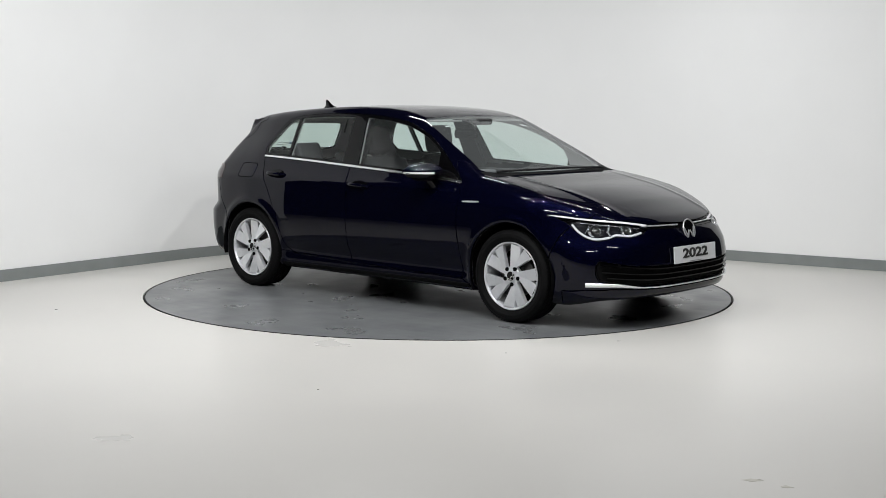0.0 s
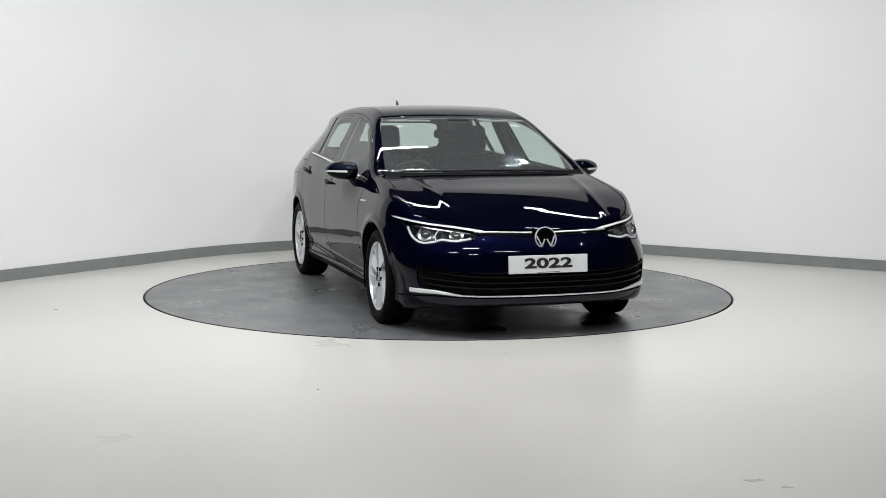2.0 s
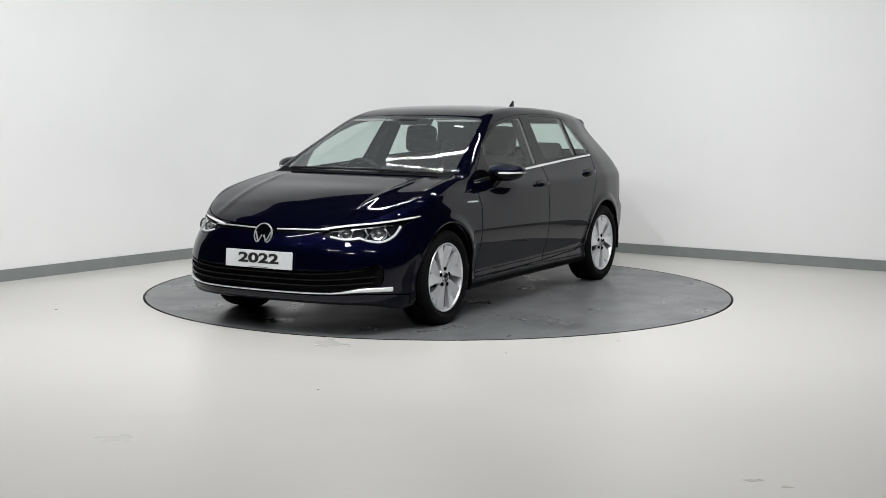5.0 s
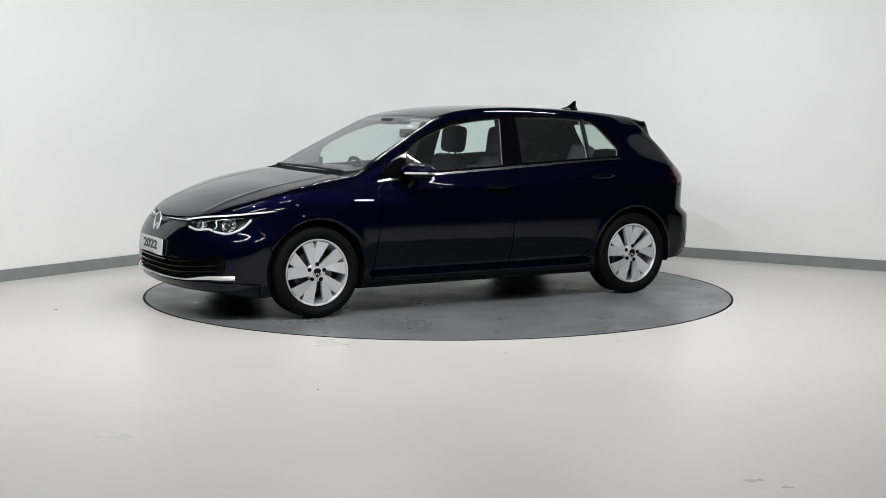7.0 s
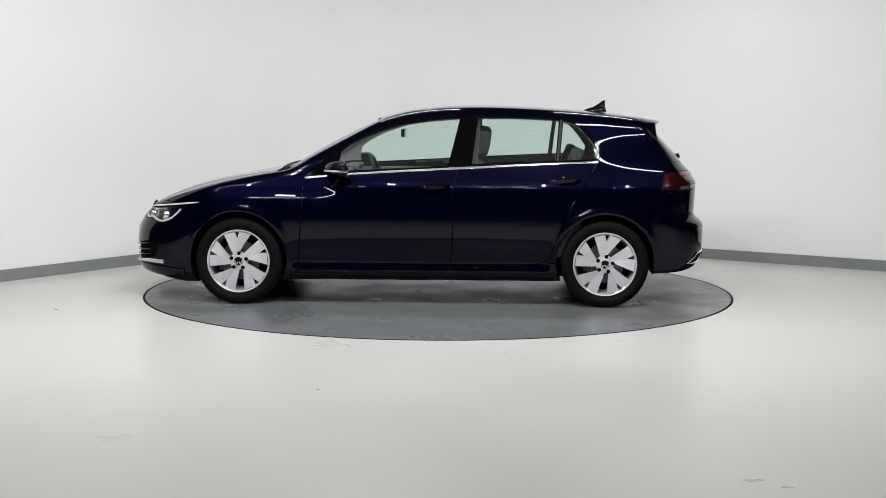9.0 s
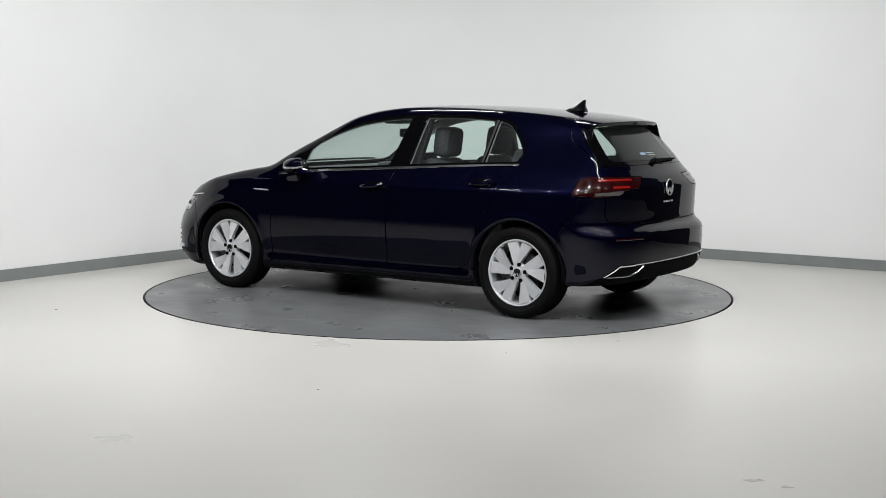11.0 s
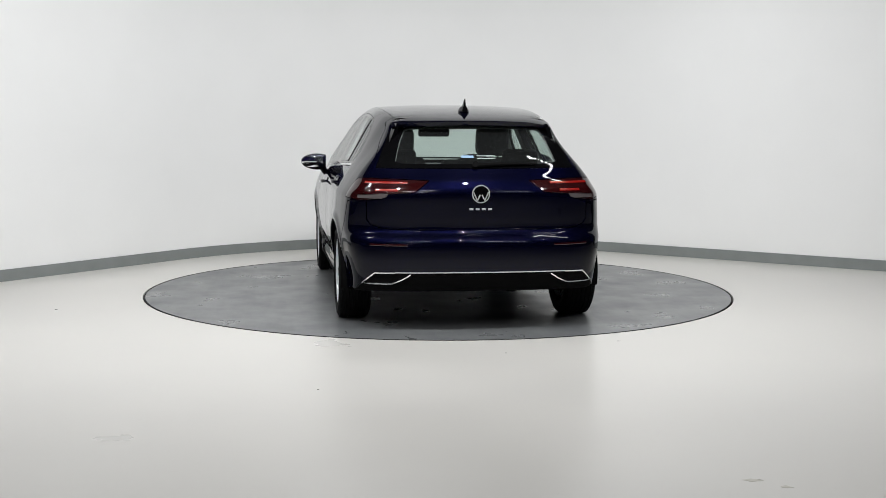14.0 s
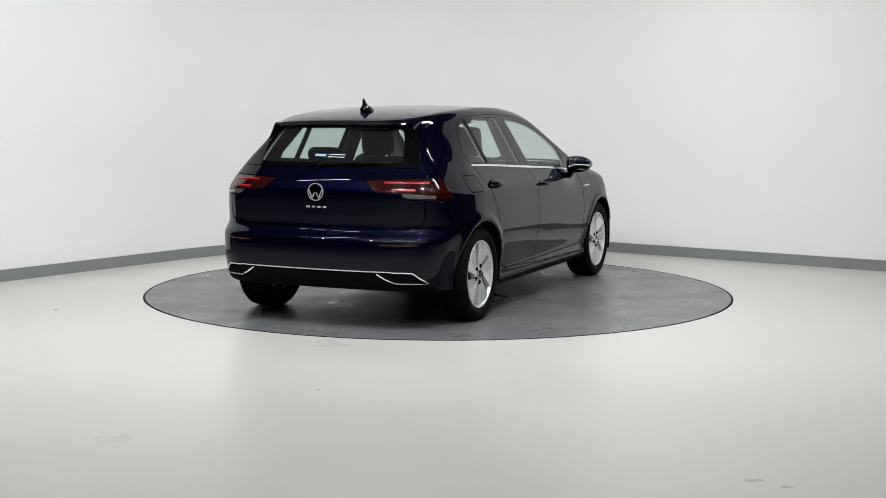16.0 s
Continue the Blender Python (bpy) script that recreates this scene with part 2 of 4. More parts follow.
def build_bay():
    bm = bmesh.new()
    # the floor is a ring round the table's pit
    ring = [bm.verts.new(((R_TABLE + 0.012) * math.cos(2 * math.pi * i / 180), (R_TABLE + 0.012) * math.sin(2 * math.pi * i / 180), 0)) for i in range(180)]
    far = [bm.verts.new((10 * max(-1.0, min(1.0, 1.5 * math.cos(2 * math.pi * i / 180))), 18 * max(-1.0, min(1.0, 1.5 * math.sin(2 * math.pi * i / 180))), 0)) for i in range(180)]
    for i in range(180):
        j = (i + 1) % 180
        bm.faces.new((ring[i], far[i], far[j], ring[j]))
    low = [bm.verts.new((v.co.x, v.co.y, -0.08)) for v in ring]
    for i in range(180):
        j = (i + 1) % 180
        bm.faces.new((ring[i], ring[j], low[j], low[i]))
    tagged(mesh_object("floor", bm, FLOOR), "pale beige polished resin floor, faintly stained and scuffed", "floor", kind="structure")
    bm = bmesh.new()
    revolve(bm, [(0.0, -0.08), (R_TABLE + 0.02, -0.08)], 90, "z")
    tagged(mesh_object("turntable_pit", bm, GAP), "black gap round the turntable", "floor", kind="structure")
    tagged(mesh_object("wall_bay", strip(BAY, 0.0, 0.15, 0, WALL_TOP), WALL), "smooth white curved studio wall", "wall", kind="structure")
    tagged(mesh_object("baseboard", strip(BAY, 0.014, -0.002, 0.0, 0.096), BASE), "grey skirting along the curved wall", "baseboard", kind="structure")
    for name, a, b in (("wall_west", BAY[0], HALL[0]), ("wall_west_side", HALL[0], HALL[1]), ("wall_south", HALL[1], HALL[2]), ("wall_east_side", HALL[2], HALL[3]), ("wall_east", HALL[3], BAY[-1])):
        tagged(mesh_object(name, strip([b, a], 0, 0.15, 0, CEIL), GREY), "dark grey hall wall behind the camera", "wall", kind="structure")
    tagged(mesh_object("wall_soffit", strip(BAY, 0.0, 0.15, WALL_TOP, CEIL), DARKCEIL), "dark band above the white wall", "wall", kind="structure")
    # small scuffs and specks on the resin
    random.seed(4)
    for x, y, r in ((-0.607, -3.671, .006), (1.109, -2.253, .006), (-2.68, -1.091, .012), (-1.738, 2.52, .006), (1.212, -5.261, .032), (1.319, -5.351, .024), (0.394, -2.657, .004)):
        bm = bmesh.new()
        n = 12
        vs = [bm.verts.new((x + r * (1 + random.uniform(-.5, .6)) * math.cos(2 * math.pi * i / n), y + .6 * r * (1 + random.uniform(-.5, .6)) * math.sin(2 * math.pi * i / n), .0015)) for i in range(n)]
        top = bm.faces.new(vs)
        g = bmesh.ops.extrude_face_region(bm, geom=[top])
        for v in g["geom"]:
            if isinstance(v, bmesh.types.BMVert):
                v.co.z = -.001
        bmesh.ops.recalc_face_normals(bm, faces=bm.faces)
        mesh_object("scuff", bm, STAIN if r > .018 else BLACK, bpy.data.objects["floor"])
    bm = bmesh.new()
    box(bm, -9, 9, -16, 6, CEIL, CEIL + 0.15)
    tagged(mesh_object("ceiling", bm, DARKCEIL, smooth=False), "dark hall ceiling above the studio bay", "ceiling", kind="structure")


def build_turntable():
    bm = bmesh.new()
    revolve(bm, [(0.0, 0.0), (R_TABLE - 0.004, 0.0), (R_TABLE, -0.004), (R_TABLE, -0.07)], 180, "z")
    ob = mesh_object("turntable", bm, TABLE)
    bm = bmesh.new()
    revolve(bm, [(R_TABLE - 0.006, -0.06), (R_TABLE - 0.006, 0.002), (R_TABLE + 0.002, 0.002), (R_TABLE + 0.003, -0.06)], 180, "z")
    bmesh.ops.recalc_face_normals(bm, faces=bm.faces)
    part("rim", bm, GAP, ob, "thin black rubber rim")
    return tagged(ob, "round grey painted turntable, scuffed, set flush in the floor", "turntable")


# ---- the car's shape: x forward, y to its left, origin on the ground between the axles ----
def curve(xs, ys):
    """A smooth curve through knots (monotone cubic)."""
    xs, ys = np.array(xs, float), np.array(ys, float)
    h = np.diff(xs)
    s = np.diff(ys) / h
    d = np.zeros_like(ys)
    d[0], d[-1] = s[0], s[-1]
    w1, w2 = 2 * h[1:] + h[:-1], h[1:] + 2 * h[:-1]
    same = s[:-1] * s[1:] > 0
    with np.errstate(divide="ignore", invalid="ignore"):
        d[1:-1] = np.where(same, (w1 + w2) / (w1 / np.where(same, s[:-1], 1) + w2 / np.where(same, s[1:], 1)), 0)

    def f(x):
        x = np.asarray(x, float)
        xc = np.clip(x, xs[0], xs[-1])
        i = np.clip(np.searchsorted(xs, xc) - 1, 0, len(h) - 1)
        t = (xc - xs[i]) / h[i]
        v = (ys[i] * (1 + 2 * t) * (1 - t) ** 2 + h[i] * d[i] * t * (1 - t) ** 2 + ys[i + 1] * t * t * (3 - 2 * t) + h[i] * d[i + 1] * t * t * (t - 1))
        return v + np.where(x < xs[0], (x - xs[0]) * d[0], 0) + np.where(x > xs[-1], (x - xs[-1]) * d[-1], 0)
    return f


TOP = curve([-2.2, -1.95, -1.76, -1.5, -1.29, -1.07, -.85, -.64, -.42, -.2, .02, .24, .46, .68, .86, .99, 1.05, 1.19, 1.35, 1.57, 1.8, 1.91, 2.03, 2.10, 2.16, 2.25],
            [1.20, 1.285, 1.33, 1.372, 1.396, 1.414, 1.427, 1.436, 1.44, 1.436, 1.418, 1.375, 1.285, 1.176, 1.075, 0.995, .971, .947, .917, .880, .817, .772, .715, .674, .634, .55])
FRONT = curve([.0, .14, .18, .24, .30, .40, .52, .60, .66, .75, .9], [1.98, 2.07, 2.135, 2.18, 2.198, 2.20, 2.19, 2.155, 2.115, 2.06, 1.93])
REAR = curve([.0, .16, .22, .30, .37, .50, .575, .605, .635, .66, .74, .88, .94, 1.01, 1.07, 1.22, 1.30, 1.4], [-1.74, -1.86, -1.97, -2.05, -2.078, -2.088, -2.086, -2.065, -2.03, -2.018, -2.022, -2.027, -2.0, -1.945, -1.895, -1.755, -1.685, -1.60])
PLAN = curve([-2.2, -2.0, -1.8, -1.55, -1.3, -.9, -.4, .3, .9, 1.3, 1.55, 1.75, 1.9, 2.05, 2.2], [.75, .79, .832, .868, .887, .888, .884, .884, .886, .889, .880, .864, .838, .80, .74])
SECT = curve([.1, .19, .24, .30, .40, .50, .60, .72, .82, .855, .875, .92, .98, 1.03, 1.08, 1.18, 1.28, 1.37, 1.45], [-.10, -.055, -.040, -.038, -.024, -.008, 0, -.003, -.010, -.012, -.020, -.048, -.085, -.113, -.140, -.192, -.245, -.300, -.35])
BOTTOM = curve([-2.1, -1.6, -1.2, 1.2, 1.7, 1.95, 2.2], [.26, .235, .185, .175, .15, .19, .205])


def smax(a, b, k):
    h = np.maximum(k - np.abs(a - b), 0) / k
    return np.maximum(a, b) + h * h * k * 0.25


def ease(t):
    t = np.clip(t, 0, 1)
    return t * t * (3 - 2 * t)


def body_field(x, y, z):
    """Negative inside the car's outer skin."""
    a = np.abs(y)
    u = a / 0.8
    xs = x + np.where(x > 0.1, .045 * ease((x - 0.1) / 0.5) * ease((1.5 - x) / .4) * (a / .7) ** 2, 0)
    crown = .020 * (a / .57) ** 2 * ease((1.1 - x) / .6) + ease((x - .5) / .6) * (.003 * (a / .7) ** 2 + ease((x - 1.2) / .7) * .042 * (a / .7) ** 2 + .004 * (a / .78) ** 6)
    ridge = .005 * np.exp(-((a - .50 - .10 * np.clip(1.9 - x, 0, 1)) / .028) ** 2) * ease((x - 1.0) / .3) * ease((2.1 - x) / .2)
    top = (z - TOP(xs) + crown - ridge) * 0.88
    front = x - FRONT(z) + (.095 * u ** 2 + .22 * u ** 5) * (1 + .21 * ease((z - .42) / .2))
    rear = REAR(z) - x + .055 * u ** 2 + .15 * u ** 6 + .05 * ease((z - .85) / .2) * u ** 2
    low = BOTTOM(x) - z
    w = PLAN(x) + SECT(z)
    # haunch and arch lips
    for cx in (1.318, -1.318):
        r = np.sqrt((x - cx) ** 2 + (z - .33) ** 2)
        w = w + .010 * np.exp(-((r - .36) / .030) ** 2) * (z > .2)
    # greenhouse narrows towards the nose and the tail
    g = ease((z - .95) / .3)
    w = w - g * (.075 * ease((-.7 - x) / 1.1) ** 1.3)
    w = w - .036 * ease((x - .3) / .5) * np.exp(-((z - .88) / .09) ** 2)
    # waist scoop of the lower door
    w = w - .010 * np.exp(-((z - .33) / .06) ** 2) * ease((1.0 - np.abs(x)) / .1)
    side = a - w
    ends = smax(front, rear, .01)
    f = smax(top, side, np.where(x > .95, .05, .055))
    f = smax(f, ends, .055)
    return smax(f, low, .03)


def shell_points(n_mid=150, n_th=150, n_fan=64):
    """Rays from a spine out to the skin: a grid over the left half of the car."""
    xa, xb = -1.45, 1.40
    org, way = [], []
    th = np.linspace(-np.pi / 2, np.pi / 2, n_th)
    cols = [("r", a) for a in np.linspace(0, np.pi / 2, n_fan, endpoint=False)]
    cols += [("m", x) for x in np.linspace(xa, xb, n_mid)]
    cols += [("f", a) for a in np.linspace(np.pi / 2, 0, n_fan + 1)[1:]]
    for kind, v in cols:
        x = xa if kind == "r" else xb if kind == "f" else v
        al = np.pi / 2 if kind == "m" else v
        sx = {"r": -1, "m": 0, "f": 1}[kind]
        zc = .72 + (x - xa) / (xb - xa) * (.56 - .72)
        org.append(np.stack([np.full_like(th, x), 0 * th, np.full_like(th, zc)], 1))
        way.append(np.stack([sx * np.cos(th) * np.cos(al), np.cos(th) * np.sin(al), np.sin(th)], 1))
    org, way = np.array(org), np.array(way)
    lo, hi = np.zeros(org.shape[:2]), np.full(org.shape[:2], 1.6)
    for _ in range(36):
        mid = (lo + hi) / 2
        q = org + way * mid[..., None]
        inside = body_field(q[..., 0], q[..., 1], q[..., 2]) < 0
        lo, hi = np.where(inside, mid, lo), np.where(inside, hi, mid)
    return org + way * lo[..., None]


def field_normals(q, e=0.006):
    x, y, z = q[..., 0], q[..., 1], q[..., 2]
    n = np.stack([body_field(x + e, y, z) - body_field(x - e, y, z), body_field(x, y + e, z) - body_field(x, y - e, z), body_field(x, y, z + e) - body_field(x, y, z - e)], -1)
    return n / np.maximum(np.linalg.norm(n, axis=-1, keepdims=True), 1e-9)


def solve_axis(p, axis, lo, hi):
    """The skin's place along one axis (0 x, 1 y, 2 z), from inside at lo to outside at hi."""
    q = np.array(p, float)
    for _ in range(20):
        mid = (lo + hi) / 2
        q[axis] = mid
        if body_field(q[0:1], q[1:2], q[2:3])[0] < 0:
            lo = mid
        else:
            hi = mid
    q[axis] = lo
    return Vector(q)


def on_front(y, z):
    return solve_axis((0, y, z), 0, 1.2, 2.6)


def on_rear(y, z):
    return solve_axis((0, y, z), 0, -1.2, -2.6)


def on_side(x, z):
    return solve_axis((x, 0, z), 1, 0.0, 1.3)


def on_top(x, y):
    return solve_axis((x, y, 0), 2, 0.5, 1.8)


def skin_normal(p):
    return Vector(field_normals(np.array([p]))[0])


def dense(pts, step=0.03, smooth=True):
    """More points along a line, rounded through its corners."""
    out = []
    n = len(pts)
    for i in range(n - 1):
        p0, p1, p2, p3 = (np.array(pts[max(0, min(n - 1, k))], float) for k in (i - 1, i, i + 1, i + 2))
        m = max(1, int(np.linalg.norm(p2 - p1) / step))
        for k in range(m):
            t = k / m
            if smooth:
                out.append(tuple(0.5 * (2 * p1 + (p2 - p0) * t + (2 * p0 - 5 * p1 + 4 * p2 - p3) * t * t + (3 * p1 - p0 - 3 * p2 + p3) * t ** 3)))
            else:
                out.append(tuple(p1 + (p2 - p1) * t))
    out.append(tuple(pts[-1]))
    return out


S2 = math.sqrt(0.5)
VIEWS = {"side": ((1, 0, 0), (0, 0, 1)), "front": ((0, 1, 0), (0, 0, 1)), "top": ((1, 0, 0), (0, 1, 0)),
         "nose": ((-S2, S2, 0), (0, 0, 1)), "tail": ((S2, S2, 0), (0, 0, 1))}


def circle(cx, cy, r, n=44):
    return [(cx + r * math.cos(2 * math.pi * i / n), cy + r * math.sin(2 * math.pi * i / n)) for i in range(n)]


def inside(poly, u, v):
    P = np.array(poly)
    ok = np.zeros(len(u), bool)
    x0, y0 = P[:, 0], P[:, 1]
    x1, y1 = np.roll(x0, -1), np.roll(y0, -1)
    for a, b, c, d in zip(x0, y0, x1, y1):
        if b != d:
            ok ^= ((b > v) != (d > v)) & (u < (c - a) * (v - b) / (d - b) + a)
    return ok


BELT = dense([(.84, .924), (.5, .955), (.1, .979), (-.266, .998), (-.7, 1.022), (-1.0, 1.036), (-1.262, 1.046)], .15)
DLO_TOP = dense([(-1.262, 1.046), (-1.288, 1.10), (-1.282, 1.135), (-1.2, 1.252), (-1.14, 1.316), (-1.08, 1.338), (-.95, 1.356), (-.75, 1.368), (-.5, 1.373), (-.26, 1.367), (-.05, 1.35), (.16, 1.318), (.25, 1.292), (.43, 1.222), (.63, 1.10), (.80, .972), (.84, .924)], .04)
FRONT_EDGE = [(.80, .905), (.852, .86), (.860, .6), (.888, .30), (.885, .257)]
B_LINE = [(-.2, .275), (-.225, .40), (-.229, .6), (-.225, .80), (-.262, .985)]
REAR_EDGE = dense([(-.80, .30), (-.915, .345), (-.975, .50), (-1.075, .73), (-1.20, .935), (-1.25, 1.028)], .05)


def cut_plan():
    """(region, view, outline, where): the first region that holds a face keeps it. where gets centres and normals."""
    L = []
    side = lambda c, n: (c[:, 1] > .4) & (n[:, 1] > .2)
    for cx, nm in ((1.318, "arch"), (-1.318, "arch")):
        L.append((nm, "side", circle(cx, .322, .346), lambda c, n: c[:, 1] > .5))
    L.append(("glass_front", "side", dense([(.595, .966), (.58, 1.105), (.43, 1.200), (.25, 1.270), (.16, 1.296), (-.05, 1.329), (-.27, 1.346)], .06) + [(-.19, 1.008)] + [(-.05, 1.000), (.3, .981)], side))
    L.append(("glass_rear", "side", [(-.362, 1.018), (-.405, 1.350), (-.6, 1.352), (-.75, 1.349), (-.88, 1.343), (-.988, 1.334), (-.958, 1.046), (-.7, 1.035)], side))
    L.append(("glass_quarter", "side", [(-.992, 1.048), (-1.020, 1.331)] + dense([(-1.07, 1.320), (-1.12, 1.298), (-1.19, 1.225), (-1.262, 1.128), (-1.266, 1.10), (-1.243, 1.060)], .05), side))
    L.append(("window_surround", "side", BELT + DLO_TOP[1:-1], side))
    L.append(("belt_chrome", "side", [(x, z) for x, z in BELT] + [(x, z - .017) for x, z in BELT[::-1]], side))
    L.append(("windscreen", "front", [(-.02, .974)] + dense([(.3, .975), (.55, .977), (.68, .985), (.70, 1.0), (.665, 1.105), (.625, 1.22), (.582, 1.318), (.562, 1.338), (.53, 1.346), (.3, 1.357), (0, 1.361)], .05) + [(-.02, 1.361)], lambda c, n: (c[:, 0] > .1) & (c[:, 1] < .76) & (n[:, 1] < .8)))
    L.append(("cowl", "front", [(-.02, .962), (.4, .961), (.72, .955), (.735, .985), (.4, .99), (-.02, .99)], lambda c, n: (c[:, 0] > .86) & (c[:, 0] < 1.2) & (n[:, 2] > .5)))
    hl = [(-.60, .716), (-.665, .685), (-.714, .635), (-.771, .592), (-.84, .577), (-.93, .589), (-.969, .603), (-1.06, .597), (-1.15, .616), (-1.188, .643), (-1.131, .664), (-1.013, .680), (-.831, .694), (-.725, .703)]
    nose = lambda c, n: (c[:, 0] > 1.4) & (c[:, 1] > .3) & (n[:, 0] > 0)
    L.append(("headlight", "nose", dense(hl + hl[:1], .05)[:-1], nose))
    up = [(-.540, .733), (-.60, .722), (-.725, .7085), (-.831, .699), (-1.013, .685), (-1.131, .669), (-1.19, .658)]
    L.append(("light_strip", "nose", up + [(s, z + .013 if i else z + .004) for i, (s, z) in list(enumerate(up))[::-1]], nose))
    L.append(("upper_grille", "front", [(-.02, .634), (.275, .640), (.43, .645), (.43, .672), (.275, .668), (-.02, .664)], lambda c, n: c[:, 0] > 1.9))
    L.append(("lower_grille", "front", [(-.02, .285)] + dense([(.35, .285), (.53, .288), (.62, .297), (.70, .315), (.75, .325), (.762, .36), (.765, .42), (.748, .452), (.71, .443), (.6, .420), (.4, .410), (.2, .407)], .05) + [(-.02, .407)], lambda c, n: (c[:, 0] > 1.8) & (n[:, 0] > .2)))
    L.append(("front_lip", "front", [(-.02, .02), (-.02, .262), (.4, .263), (.55, .268), (.68, .272), (.80, .262), (.9, .22), (.9, .02)], lambda c, n: c[:, 0] > 1.72))
    L.append(("hood", "top", [(.8, -.02), (.8, .715)] + dense([(.9, .722), (1.033, .733), (1.329, .752), (1.545, .760), (1.66, .752), (1.77, .715), (1.9, .632), (2.01, .485), (2.066, .3), (2.09, .1), (2.092, 0)], .05) + [(2.092, -.02)], lambda c, n: (c[:, 2] > .62) & (c[:, 0] > .9)))
    L.append(("fender", "side", [(1.0, .17), (.885, .257)] + FRONT_EDGE[::-1][1:] + [(.80, .95), (.75, 1.06), (1.2, 1.0), (1.75, .85), (1.86, .735), (1.75, .66), (1.70, .60), (1.67, .53), (1.635, .45), (1.60, .17)], lambda c, n: (c[:, 1] > .4) & ((c[:, 2] < .945) | (n[:, 1] > .3))))
    L.append(("front_bumper", "side", [(1.60, .05), (1.60, .17), (1.635, .45), (1.67, .53), (1.70, .60), (1.75, .66), (1.86, .735), (2.4, .735), (2.4, .05)], lambda c, n: c[:, 0] > 1.4))
    door_f = FRONT_EDGE + [(.3, .266)] + B_LINE + [(.1, .965), (.5, .94)]
    L.append(("front_door", "side", door_f, side))
    L.append(("rear_door", "side", B_LINE[::-1] + REAR_EDGE + [(-1.0, 1.018), (-.7, 1.004)], side))
    L.append(("fuel_flap", "side", [(-1.49 + .2 * (.5 + .5 * math.copysign(abs(math.cos(a)) ** .35, math.cos(a))), .867 + .11 * (.5 + .5 * math.copysign(abs(math.sin(a)) ** .35, math.sin(a)))) for a in (2 * math.pi * i / 28 for i in range(28))], side))
    L.append(("sill", "side", [(1.01, .05), (1.0, .17), (.885, .257), (.3, .266), (-.2, .275), (-.80, .30), (-.96, .32), (-1.0, .16), (-1.0, .05)], lambda c, n: (c[:, 1] > .5) & (n[:, 2] > -.85)))
    tl = [(-.618, .848), (-.632, .882), (-.672, .944), (-.715, .970), (-.818, .974)]
    tail = lambda c, n: (c[:, 0] < -1.5) & (n[:, 0] < .02)
    L.append(("reverse_lamp", "tail", [(-.765, .846), (-.765, .866), (-.985, .880), (-.972, .858), (-.94, .846)], tail))
    L.append(("lamp_outer", "tail", tl + [(-.818, .831), (-.75, .838)], tail))
    L.append(("lamp_inner", "tail", [(-.818, .833), (-.818, .974), (-1.0, .970), (-1.165, .962), (-1.15, .93), (-1.125, .889), (-.958, .872), (-.94, .846)], tail))
    back = lambda c, n: (c[:, 0] < -1.5) & (n[:, 0] < -.2)
    L.append(("rear_window", "front", [(-.02, 1.064)] + dense([(.3, 1.064), (.49, 1.066), (.525, 1.08), (.505, 1.15), (.475, 1.23), (.45, 1.280), (.42, 1.292), (.3, 1.297)], .06) + [(-.02, 1.299)], back))
    L.append(("rear_glass_border", "front", [(-.02, 1.037), (.3, 1.037), (.648, 1.037), (.60, 1.15), (.555, 1.24), (.52, 1.30), (.50, 1.36), (-.02, 1.36)], lambda c, n: (c[:, 0] < -1.5) & (n[:, 0] < -.1)))
    L.append(("tailgate", "front", [(-.02, .652), (.42, .652), (.62, .658), (.69, .68), (.716, .715), (.716, .92), (.695, 1.0), (.672, 1.037), (.60, 1.2), (.555, 1.29), (.55, 1.45), (-.02, 1.45)], lambda c, n: (c[:, 0] < -1.47)))
    L.append(("rear_diffuser", "front", [(-.02, .05), (.9, .05), (.76, .29), (.735, .315), (.668, .376), (.54, .380), (.3, .379), (-.02, .378)], lambda c, n: c[:, 0] < -1.72))
    L.append(("rear_bumper", "side", [(-1.55, .05), (-1.61, .50), (-1.635, .585), (-1.715, .69), (-1.757, .826), (-2.4, .826), (-2.4, .05)], lambda c, n: c[:, 0] < -1.4))
    L.append(("roof", "top", [(-1.475, -.02), (.31, -.02), (.31, .2), (.27, .535), (0, .528), (-.6, .525), (-1.2, .515), (-1.475, .50)], lambda c, n: c[:, 2] > 1.25))
    return L


CENTRE = {"windscreen", "cowl", "front_lip", "upper_grille", "lower_grille", "hood", "front_bumper", "rear_window", "rear_glass_border", "tailgate", "rear_diffuser", "rear_bumper", "roof", "underbody"}


